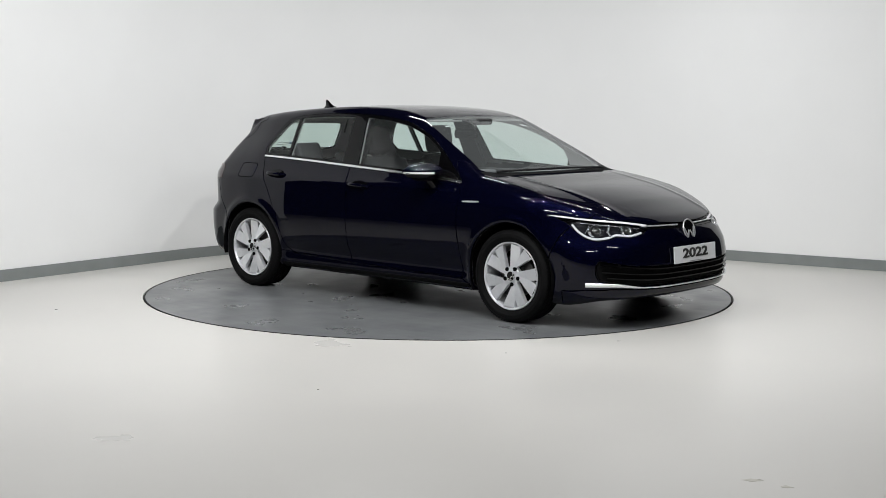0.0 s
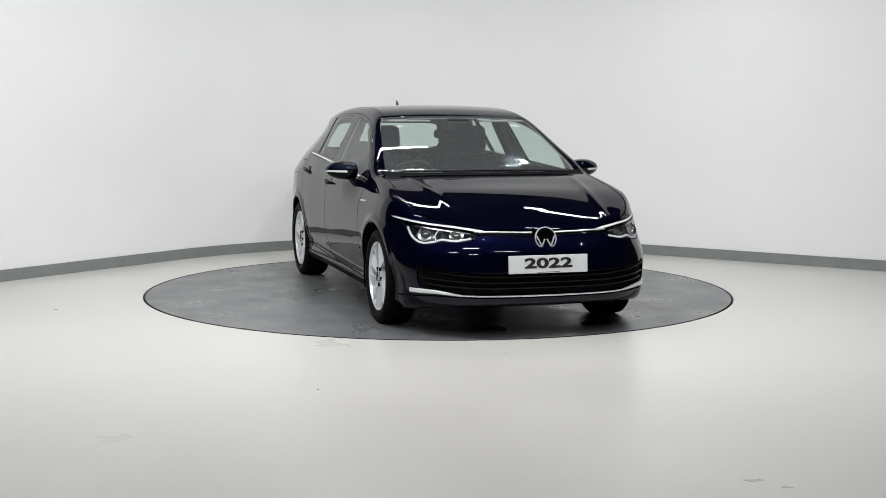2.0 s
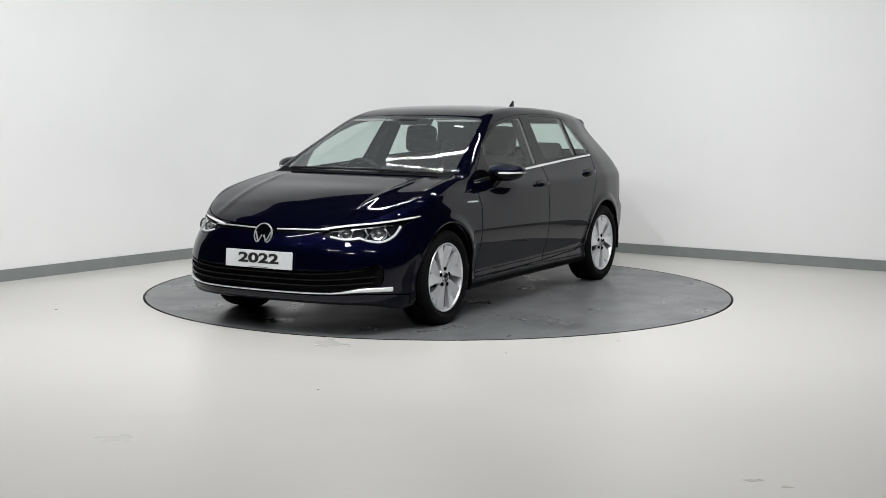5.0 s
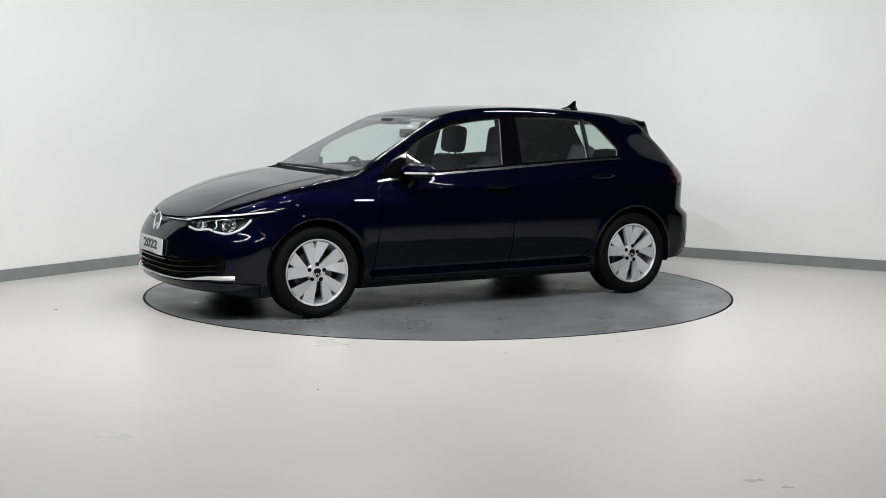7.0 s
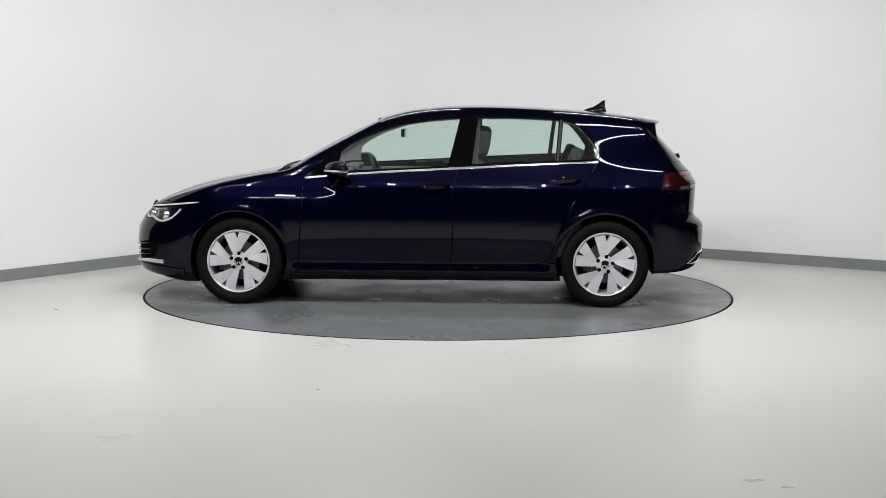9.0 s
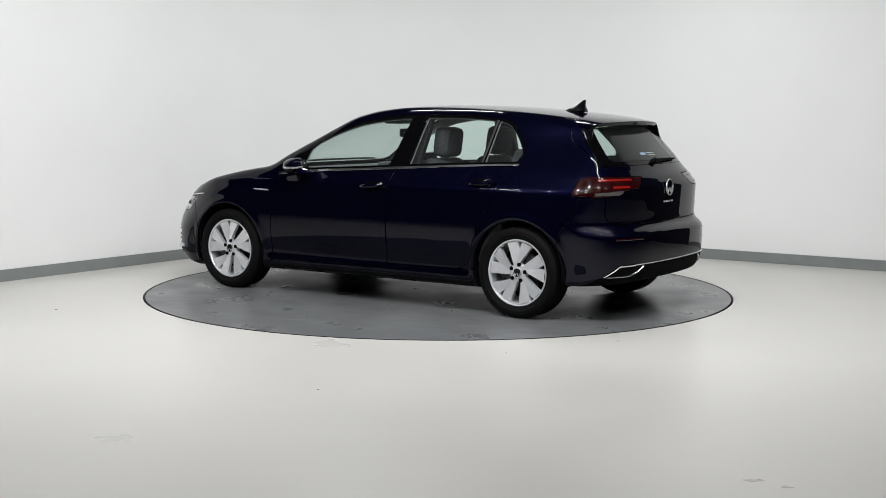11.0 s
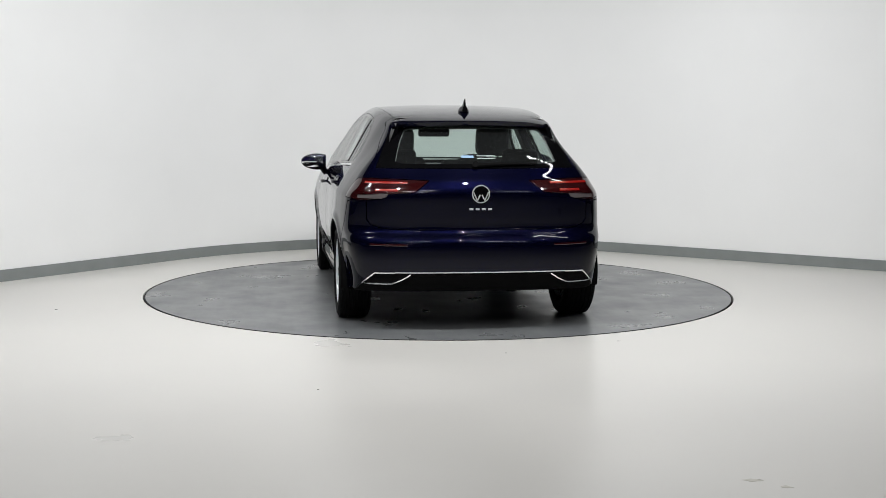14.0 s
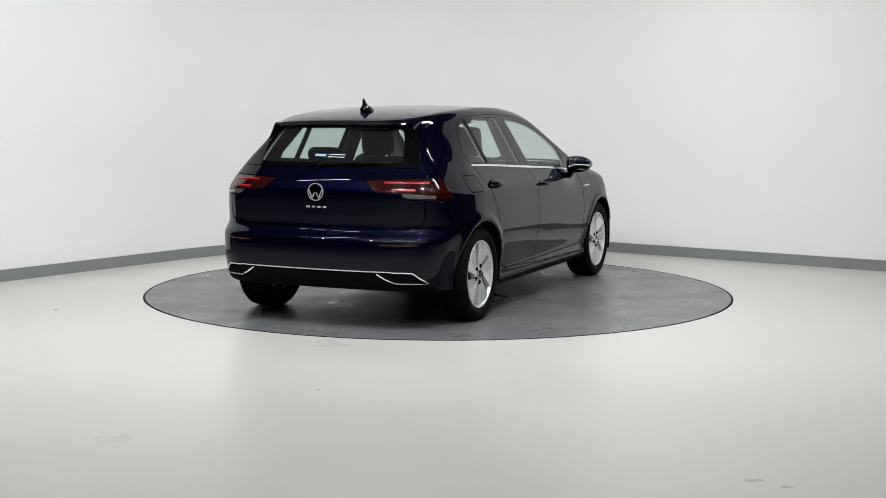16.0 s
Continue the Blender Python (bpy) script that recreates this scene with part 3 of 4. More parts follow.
def cut_skin():
    """The skin of the left half, cut along all seams; returns vertices, normals and the faces of each region."""
    q = shell_points()
    n, k = q.shape[:2]
    bm = bmesh.new()
    V = [[bm.verts.new(q[i, j]) for j in range(k)] for i in range(n)]
    for i in range(n - 1):
        for j in range(k - 1):
            bm.faces.new((V[i][j], V[i + 1][j], V[i + 1][j + 1], V[i][j + 1]))
    bmesh.ops.remove_doubles(bm, verts=bm.verts, dist=1e-5)
    tag = bm.faces.layers.int.new("region")
    names = ["rest"]
    for name, view, poly, where in cut_plan():
        e1, e2 = (Vector(e) for e in VIEWS[view])
        P = np.array(poly)
        fs = [f for f in bm.faces if f[tag] == 0]
        c = np.array([f.verts[0].co for f in fs])
        u, v = c @ np.array(e1), c @ np.array(e2)
        box_ok = (u > P[:, 0].min() - .08) & (u < P[:, 0].max() + .08) & (v > P[:, 1].min() - .08) & (v < P[:, 1].max() + .08)
        fs = [fs[i] for i in np.nonzero(box_ok)[0]]
        c = np.array([f.calc_center_median() for f in fs])
        cand = {f for f, o in zip(fs, where(c, field_normals(c))) if o}
        for a, b in zip(poly, poly[1:] + poly[:1]):
            du, dv = b[0] - a[0], b[1] - a[1]
            ln = math.hypot(du, dv)
            if ln < 1e-6:
                continue
            near = []
            for f in cand:
                w0 = f.verts[0].co
                pu, pv = w0.dot(e1) - a[0], w0.dot(e2) - a[1]
                if abs(pu * dv - pv * du) > .07 * ln or not -.07 * ln < pu * du + pv * dv < (ln + .07) * ln:
                    continue
                lo_s = lo_d = 1e9
                hi_s = hi_d = -1e9
                for vt in f.verts:
                    pu, pv = vt.co.dot(e1) - a[0], vt.co.dot(e2) - a[1]
                    s, d = (pu * du + pv * dv) / ln, (pu * dv - pv * du) / ln
                    lo_s, hi_s, lo_d, hi_d = min(lo_s, s), max(hi_s, s), min(lo_d, d), max(hi_d, d)
                if hi_s > -.002 and lo_s < ln + .002 and lo_d < 0 < hi_d:
                    near.append(f)
            if not near:
                continue
            es = {e for f in near for e in f.edges}
            vs = {w for f in near for w in f.verts}
            co = e1 * a[0] + e2 * a[1]
            no = (e1 * dv - e2 * du).normalized()
            r = bmesh.ops.bisect_plane(bm, geom=near + list(es) + list(vs), plane_co=co, plane_no=no, dist=1e-5)
            cand = {f for f in cand if f.is_valid}
            cand |= {g for g in r["geom"] if isinstance(g, bmesh.types.BMFace) and g.is_valid}
        if name not in names:
            names.append(name)
        idx = names.index(name)
        fs = [f for f in cand if f.is_valid and f[tag] == 0]
        if fs:
            c = np.array([f.calc_center_median() for f in fs])
            ok = inside(poly, c @ np.array(e1), c @ np.array(e2)) & where(c, field_normals(c))
            for f, o in zip(fs, ok):
                if o:
                    f[tag] = idx
    bm.verts.index_update()
    co = np.array([v.co for v in bm.verts])
    regions = {}
    for f in bm.faces:
        nm = names[f[tag]]
        if nm == "rest":
            m = f.calc_center_median()
            nm = "underbody" if m.z < .30 else "side_frame"
        regions.setdefault(nm, []).append([v.index for v in f.verts])
    bm.free()
    return co, field_normals(co), regions


def panel(name, co, nrm, faces, mat, parent, label="", mirror=None, gap=.003, depth=.012, inset=0.0):
    """One pressed panel: the faces with a rounded return along the edge. mirror: None left, 'R' right, 'both' across the middle."""
    used = sorted({i for f in faces for i in f})
    at = {i: k for k, i in enumerate(used)}
    P, N = co[used].copy(), nrm[used].copy()
    F = [[at[i] for i in f] for f in faces]
    if mirror == "R":
        P[:, 1] *= -1
        N[:, 1] *= -1
        F = [f[::-1] for f in F]
    elif mirror == "both":
        k = len(P)
        mid = np.abs(P[:, 1]) < 1e-4
        P[mid, 1] = 0
        N[mid, 1] = 0
        N /= np.maximum(np.linalg.norm(N, axis=1, keepdims=True), 1e-9)
        other, extra = np.arange(k), []
        for i in range(k):
            if not mid[i]:
                other[i] = k + len(extra)
                extra.append(i)
        P2, N2 = P[extra] * (1, -1, 1), N[extra] * (1, -1, 1)
        P, N = np.concatenate([P, P2]), np.concatenate([N, N2])
        F = F + [[int(other[i]) for i in f[::-1]] for f in F]
    # faces look outwards
    count = {}
    for f in F:
        for a, b in zip(f, f[1:] + f[:1]):
            count[(a, b)] = count.get((a, b), 0) + 1
    g = 0
    for f in F[:50]:
        a, b, c = P[f[0]], P[f[1]], P[f[2]]
        g += np.dot(np.cross(b - a, c - a), N[f[0]])
    if g < 0:
        F = [f[::-1] for f in F]
        count = {(b, a): c for (a, b), c in count.items()}
    P = P - N * inset
    edges = [(a, b) for a, b in count if (b, a) not in count]
    tan = {}
    for a, b in edges:
        d = P[b] - P[a]
        for i in (a, b):
            t = np.cross(N[i], d)
            ln = np.linalg.norm(t)
            if ln > 1e-9:
                tan[i] = tan.get(i, 0) + t / ln
    k = len(P)
    ring, newP, newN = {}, [], []
    for i, t in tan.items():
        ln = np.linalg.norm(t)
        t = t / ln if ln > 1e-6 else t * 0
        base = P[i] + t * gap
        P[i] = base + t * .002
        ring[i] = (k + len(newP), k + len(newP) + 1)
        newP += [base - N[i] * .002, base - N[i] * depth]
        e = -t * .9 + N[i] * .45
        newN += [e / max(np.linalg.norm(e), 1e-9), -t if ln > 1e-6 else N[i]]
    if newP:
        P, N = np.concatenate([P, newP]), np.concatenate([N, newN])
    for a, b in edges:
        if a in ring and b in ring:
            F.append([b, a, ring[a][0], ring[b][0]])
            F.append([ring[b][0], ring[a][0], ring[a][1], ring[b][1]])
    me = bpy.data.meshes.new(name)
    me.from_pydata(P.tolist(), [], F)
    me.materials.append(mat)
    me.shade_smooth()
    me.normals_split_custom_set_from_vertices(N.tolist())
    ob = new(name, me)
    ob.parent = parent
    if label:
        ob["label"] = label
    return ob


def mirrored(bm):
    for v in bm.verts:
        v.co.y = -v.co.y
    bmesh.ops.reverse_faces(bm, faces=bm.faces)
    return bm


def ribbon(bm, pts, width, thick, up=None):
    """A flat bar along skin points: width across (in the skin), thick off the skin."""
    P = [Vector(p) for p in pts]
    rows = []
    for i, p in enumerate(P):
        d = (P[min(i + 1, len(P) - 1)] - P[max(i - 1, 0)]).normalized()
        n = skin_normal(p)
        if p.y < 0:
            m = skin_normal((p.x, -p.y, p.z))
            n = Vector((m.x, -m.y, m.z))
        s = n.cross(d).normalized()
        w = width[i] if isinstance(width, (list, tuple)) else width
        rows.append([bm.verts.new(p + s * a * w / 2 + n * b * thick) for a, b in ((-1, -.5), (-1, .6), (-.7, 1), (.7, 1), (1, .6), (1, -.5))])
    for A, B in zip(rows, rows[1:]):
        for k in range(6):
            bm.faces.new((A[k], A[(k + 1) % 6], B[(k + 1) % 6], B[k]))
    bm.faces.new(rows[0][::-1])
    bm.faces.new(rows[-1])
    bmesh.ops.recalc_face_normals(bm, faces=bm.faces)


def badge(name, parent, p, radius, nrm, ring_mat, back_mat, label):
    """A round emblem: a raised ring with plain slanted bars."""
    q = Vector(nrm).to_track_quat("Z", "Y").to_matrix().to_4x4()
    m = Matrix.Translation(p) @ q
    bm = bmesh.new()
    revolve(bm, [(0, .004), (radius * .98, .004), (radius, 0)], 40, "z")
    bmesh.ops.transform(bm, matrix=m, verts=bm.verts)
    ob = part(name, bm, back_mat, parent, label)
    bm = bmesh.new()
    r = radius
    revolve(bm, [(r * .9, .003), (r * .9, .008), (r * 1.0, .008), (r * 1.02, .003)], 40, "z")
    for sx in (-1, 1):
        for a, b in (((.10, -.08), (.42, -.72)), ((.42, -.72), (.84, .22))):
            p0, p1 = Vector((a[0] * r * sx, a[1] * r, .006)), Vector((b[0] * r * sx, b[1] * r, .006))
            d = (p1 - p0).normalized()
            s = Vector((-d.y, d.x, 0)) * r * .065
            vs = [bm.verts.new(v + Vector((0, 0, h))) for h in (-.003, .002) for v in (p0 - s, p0 + s, p1 + s, p1 - s)]
            for f in ((0, 1, 2, 3), (4, 5, 6, 7), (0, 1, 5, 4), (1, 2, 6, 5), (2, 3, 7, 6), (3, 0, 4, 7)):
                bm.faces.new([vs[i] for i in f])
    bmesh.ops.recalc_face_normals(bm, faces=bm.faces)
    bmesh.ops.transform(bm, matrix=m, verts=bm.verts)
    part("emblem_ring", bm, ring_mat, ob, "chrome ring with plain bars")
    return ob


# ---- wheels ----
def build_wheel(car):
    """One wheel at the origin, its outer face towards +y."""
    wheel = new("wheel")
    wheel.parent = car
    yo = .858
    bm = bmesh.new()
    R = .312
    prof = [(.222, yo - .19), (.235, yo - .20), (.27, yo - .205), (.295, yo - .195), (R - .004, yo - .178)]
    for k in range(5):
        y = yo - .175 + .030 * k
        prof += [(R, y + .001), (R, y + .022), (R - .007, y + .0235), (R - .007, y + .0275)]
    prof += [(R, yo - .024), (R - .004, yo - .006), (.298, yo + .006), (.285, yo + .010), (.283, yo + .0125), (.262, yo + .014), (.258, yo + .011), (.240, yo + .006), (.231, yo - .004), (.222, yo - .008)]
    revolve(bm, prof, 96)
    # shoulder blocks
    for i in range(80):
        a = 2 * math.pi * i / 80
        m = Matrix.Rotation(-a, 4, "Y")
        box(bm, .2975, .3105, yo - .014, yo - .0035, -.005, .005, m=m)
    bmesh.ops.recalc_face_normals(bm, faces=bm.faces)
    part("tyre", bm, RUBBER, wheel, "black rubber tyre", angle=40)
    bm = bmesh.new()
    revolve(bm, [(.224, yo - .012), (.2285, yo - .002), (.2255, yo + .003), (.219, yo + .001), (.213, yo - .008), (.211, yo - .02), (.200, yo - .10), (.196, yo - .19)], 96)
    bmesh.ops.recalc_face_normals(bm, faces=bm.faces)
    rim = part("rim", bm, ALLOY, wheel, "silver alloy rim")
    # five split turbine spokes
    def pol(r, deg, h):
        a = radians(deg)
        return (r * math.cos(a), yo + h, r * math.sin(a))
    radii = (.046, .068, .100, .130, .160, .2145)
    low_edge = (2, 1.5, 4.9, 7.5, 9.1, 10.3)
    crease = (23, 27, 31.5, 34.3, 36, 36)
    high_edge = (46, 46, 53.7, 58, 60.9, 63.6)
    for k in range(5):
        bm = bmesh.new()
        b = 72 * k + 51
        for angs, hs, slot in ((low_edge, (-.012, -.0115, -.010, -.008, -.006, -.004), -4.6), (high_edge, (-.011, -.0085, -.006, -.004, -.002, -.001), 4.6)):
            edge = [pol(r, b + a, h) for r, a, h in zip(radii, angs, hs)]
            mid = [pol(r, b + a + (slot if i == 5 else 0), h) for i, (r, a, h) in enumerate(zip(radii, crease, (-.0125, -.014, -.0155, -.0165, -.017, -.010)))]
            for i in range(5):
                bm.faces.new([bm.verts.new(p) for p in (edge[i], mid[i], mid[i + 1], edge[i + 1])])
            for chain in (edge, mid):
                for p, q2 in zip(chain, chain[1:]):
                    lo = [(v[0], v[1] - .03, v[2]) for v in (q2, p)]
                    bm.faces.new([bm.verts.new(v) for v in (p, q2, *lo)])
        bmesh.ops.remove_doubles(bm, verts=bm.verts, dist=1e-5)
        bmesh.ops.recalc_face_normals(bm, faces=bm.faces)
        part("spoke", bm, ALLOY, rim, angle=12)
    bm = bmesh.new()
    revolve(bm, [(.032, yo - .008), (.038, yo - .010), (.060, yo - .0125), (.064, yo - .017), (.064, yo - .05)], 48)
    bmesh.ops.recalc_face_normals(bm, faces=bm.faces)
    part("hub", bm, ALLOY, rim)
    for k in range(5):
        bm = bmesh.new()
        a = radians(72 * k + 21)
        m = Matrix.Translation((.056 * math.cos(a), yo - .0115, .056 * math.sin(a)))
        revolve(bm, [(.0, .004), (.010, .004), (.011, .0055), (.0135, .0055), (.014, -.006)], 16)
        bmesh.ops.transform(bm, matrix=m, verts=bm.verts)
        bmesh.ops.recalc_face_normals(bm, faces=bm.faces)
        part("wheel_bolt", bm, MATT, rim)
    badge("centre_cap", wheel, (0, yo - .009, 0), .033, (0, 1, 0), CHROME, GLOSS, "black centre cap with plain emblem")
    bm = bmesh.new()
    revolve(bm, [(.08, yo - .075), (.142, yo - .075), (.142, yo - .097), (.08, yo - .097)], 64)
    revolve(bm, [(.0, yo - .058), (.075, yo - .058), (.082, yo - .075)], 40)
    bmesh.ops.recalc_face_normals(bm, faces=bm.faces)
    part("brake_disc", bm, STEEL, wheel, "grey steel brake disc")
    bm = bmesh.new()
    revolve(bm, [(.10, yo - .05), (.155, yo - .05), (.16, yo - .06), (.16, yo - .11), (.10, yo - .11)], 10, a0=radians(-28), a1=radians(28))
    bmesh.ops.recalc_face_normals(bm, faces=bm.faces)
    part("brake_caliper", bm, DARK_ALLOY, wheel)
    bm = bmesh.new()
    revolve(bm, [(.0, yo - .15), (.197, yo - .15)], 48)
    part("inner_barrel", bm, LINER, wheel)
    return wheel


# ---- cabin ----
def cushion(bm, x0, x1, y0, y1, z0, z1, r=.03, m=None):
    box(bm, x0, x1, y0, y1, z0, z1, r, 3, m)


def build_cabin(car):
    for sy in (1, -1):
        seat = new("front_seat")
        seat.parent = car
        y = .36 * sy
        bm = bmesh.new()
        cushion(bm, -.22, .30, y - .25, y + .25, .36, .52, .05)
        for s in (-1, 1):
            cushion(bm, -.20, .28, y + s * .21 - .05, y + s * .21 + .05, .40, .56, .04)
        part("seat_cushion", bm, CLOTH, seat)
        bm = bmesh.new()
        lean = Matrix.Translation((-.20, 0, .48)) @ Matrix.Rotation(radians(-20), 4, "Y")
        cushion(bm, -.06, .06, y - .22, y + .22, -.02, .60, .06, lean)
        for s in (-1, 1):
            cushion(bm, -.05, .10, y + s * .20 - .045, y + s * .20 + .045, .02, .44, .04, lean)
        part("backrest", bm, CLOTH, seat)
        bm = bmesh.new()
        hl = Matrix.Translation((-.20, 0, .48)) @ Matrix.Rotation(radians(-20), 4, "Y") @ Matrix.Translation((0, 0, .60)) @ Matrix.Rotation(radians(12), 4, "Y")
        cushion(bm, -.065, .065, y - .125, y + .125, .015, .235, .06, hl)
        part("headrest", bm, CLOTH, seat)
        for s in (-1, 1):
            bm = bmesh.new()
            p0, p1 = hl @ Vector((0, y + s * .05, -.07)), hl @ Vector((0, y + s * .05, .05))
            tube(bm, [p0, p1], .007, 8)
            part("headrest_post", bm, CHROME, seat)
    bench = new("rear_seat")
    bench.parent = car
    bm = bmesh.new()
    cushion(bm, -1.0, -.50, -.64, .64, .36, .52, .05)
    part("seat_cushion", bm, CLOTH, bench)
    for y0, y1 in ((-.64, -.22), (-.215, .215), (.22, .64)):
        bm = bmesh.new()
        lean = Matrix.Translation((-.88, 0, .46)) @ Matrix.Rotation(radians(-22), 4, "Y")
        cushion(bm, -.06, .06, y0, y1, 0, .56, .045, lean)
        part("backrest", bm, CLOTH, bench)
        bm = bmesh.new()
        c = (y0 + y1) / 2
        cushion(bm, -.045, .045, c - .125, c + .125, .56 if abs(c) > .1 else .53, .72 if abs(c) > .1 else .64, .04, lean)
        part("headrest", bm, CLOTH, bench)
    bm = bmesh.new()
    cushion(bm, -1.80, -1.30, -.60, .60, .93, .955, .008)
    part("parcel_shelf", bm, BLACK, car)
    dash = new("dashboard")
    dash.parent = car
    bm = bmesh.new()
    cols = []
    for i in range(17):
        y = -.70 + 1.40 * i / 16
        b = .07 * (y / .7) ** 2
        cols.append([bm.verts.new(p) for p in ((.97 - b, y, .945), (.80 - b, y, .955), (.62 - b * .4, y, .945), (.56, y, .90), (.55, y, .80), (.60, y, .72), (.62, y, .50), (.97 - b, y, .50))])
    for A, B in zip(cols, cols[1:]):
        for k in range(7):
            bm.faces.new((A[k], A[k + 1], B[k + 1], B[k]))
    bmesh.ops.recalc_face_normals(bm, faces=bm.faces)
    part("dash_body", bm, DASH, dash, angle=60)
    bm = bmesh.new()
    cushion(bm, .55, .66, -.56, -.20, .93, .975, .02)
    part("instrument_hood", bm, DASH, dash)
    bm = bmesh.new()
    cushion(bm, .545, .56, -.12, .14, .82, .95, .006)
    part("centre_screen", bm, GLOSS, dash)
    wheel = new("steering_wheel")
    wheel.parent = car
    m = Matrix.Translation((.40, -.36, .86)) @ Matrix.Rotation(radians(-66), 4, "Y")
    bm = bmesh.new()
    pts = [(.183 * math.cos(2 * math.pi * i / 36), .183 * math.sin(2 * math.pi * i / 36), 0) for i in range(37)]
    tube(bm, pts, .016, 10)
    bmesh.ops.transform(bm, matrix=m, verts=bm.verts)
    part("wheel_rim", bm, BLACK, wheel)
    bm = bmesh.new()
    cushion(bm, -.07, .07, -.08, .08, -.03, .025, .025)
    cushion(bm, -.02, .02, -.18, .18, -.012, .012, .01)
    cushion(bm, -.18, .0, -.03, .03, -.012, .012, .01)
    bmesh.ops.transform(bm, matrix=m, verts=bm.verts)
    part("wheel_boss", bm, DASH, wheel)
    bm = bmesh.new()
    cushion(bm, -.25, .60, -.11, .11, .30, .60, .04)
    cushion(bm, -.25, .10, -.09, .09, .58, .68, .03)
    part("centre_console", bm, DASH, car)
    mir = new("rear_view_mirror")
    mir.parent = car
    bm = bmesh.new()
    cushion(bm, .17, .20, -.125, .125, 1.190, 1.256, .024)
    part("mirror_body", bm, GLOSS, mir)
    bm = bmesh.new()
    cushion(bm, .20, .38, -.085, .085, 1.292, 1.340, .02)
    part("sensor_housing", bm, BLACK, mir)
    for sy in (1, -1):
        bm = bmesh.new()
        cushion(bm, .20, .32, sy * .36 - .16, sy * .36 + .16, 1.315, 1.33, .006)
        part("sun_visor", bm, LINING, car)
        # door cards and the pillar between the doors
        bm = bmesh.new()
        cushion(bm, -1.15, .78, sy * .75 - .03, sy * .75 + .03, .35, .93, .02)
        part("door_card", bm, DASH, car)
        bm = bmesh.new()
        y0, y1 = .775 * sy, .585 * sy
        vs = [(-.22, y0, .95), (-.40, y0, .95), (-.42, y1, 1.36), (-.27, y1, 1.36)]
        lo = [bm.verts.new(Vector(v) + Vector((0, -.035 * sy, 0))) for v in vs]
        hi = [bm.verts.new(Vector(v) + Vector((0, -.075 * sy, 0))) for v in vs]
        bm.faces.new(lo)
        bm.faces.new(hi[::-1])
        for i in range(4):
            bm.faces.new((lo[i], lo[(i + 1) % 4], hi[(i + 1) % 4], hi[i]))
        bmesh.ops.recalc_face_normals(bm, faces=bm.faces)
        part("pillar_trim", bm, BLACK, car)


# ---- outer fittings ----
def side_mirror(car, sy):
    ob = new("door_mirror")
    ob.parent = car

    def put(name, bm, mat, label=""):
        if sy < 0:
            mirrored(bm)
        return part(name, bm, mat, ob, label, 50)
    # housing: an egg-shaped pod on a slanted arm, blunt at the back
    def pod(bm, z0, z1, grow=0.0, s0=0.0, s1=1.0):
        rows = []
        for i in range(17):
            s = s0 + (s1 - s0) * i / 16
            y = .838 + s * .200
            h = max(.02, math.sin(math.pi * min(.99, .24 + s * .75))) ** .42
            up, down = .064 * h + grow, .070 * h + grow
            fx = .135 * (h ** .8) * (1 - .25 * s) + grow
            cz = .978 + .004 * s
            row = []
            for k in range(28):
                a = 2 * math.pi * k / 28
                c, w = math.cos(a), math.sin(a)
                px = .575 - .03 * s + (fx if c > 0 else .050) * math.copysign(abs(c) ** .85, c)
                pz = cz + (up if w > 0 else down) * math.copysign(abs(w) ** .9, w)
                row.append((px, y, min(max(pz, z0), z1)))
            rows.append([bm.verts.new(p) for p in row])
        for A, B in zip(rows, rows[1:]):
            for k in range(28):
                bm.faces.new((A[k], A[(k + 1) % 28], B[(k + 1) % 28], B[k]))
        bm.faces.new(rows[0])
        bm.faces.new(rows[-1][::-1])
        bmesh.ops.recalc_face_normals(bm, faces=bm.faces)
    bm = bmesh.new()
    pod(bm, .974, 1.2)
    put("mirror_cap", bm, PAINT, "dark blue mirror cap")
    bm = bmesh.new()
    pod(bm, .8, .9745, -.001)
    put("mirror_base", bm, GLOSS, "gloss black mirror base")
    bm = bmesh.new()
    pod(bm, .966, .980, .002, .38, 1.0)
    put("indicator", bm, WHITE_LENS, "clear indicator strip")
    bm = bmesh.new()
    box(bm, .514, .522, .862, .990, .935, 1.020, .003)
    put("mirror_glass", bm, MIRROR, "silvered mirror glass")
    bm = bmesh.new()
    tube(bm, [(.625, .790, .835), (.615, .815, .862), (.600, .850, .905), (.59, .872, .94)], [.030, .026, .026, .03], 12, .9)
    put("arm", bm, GLOSS)
    return ob


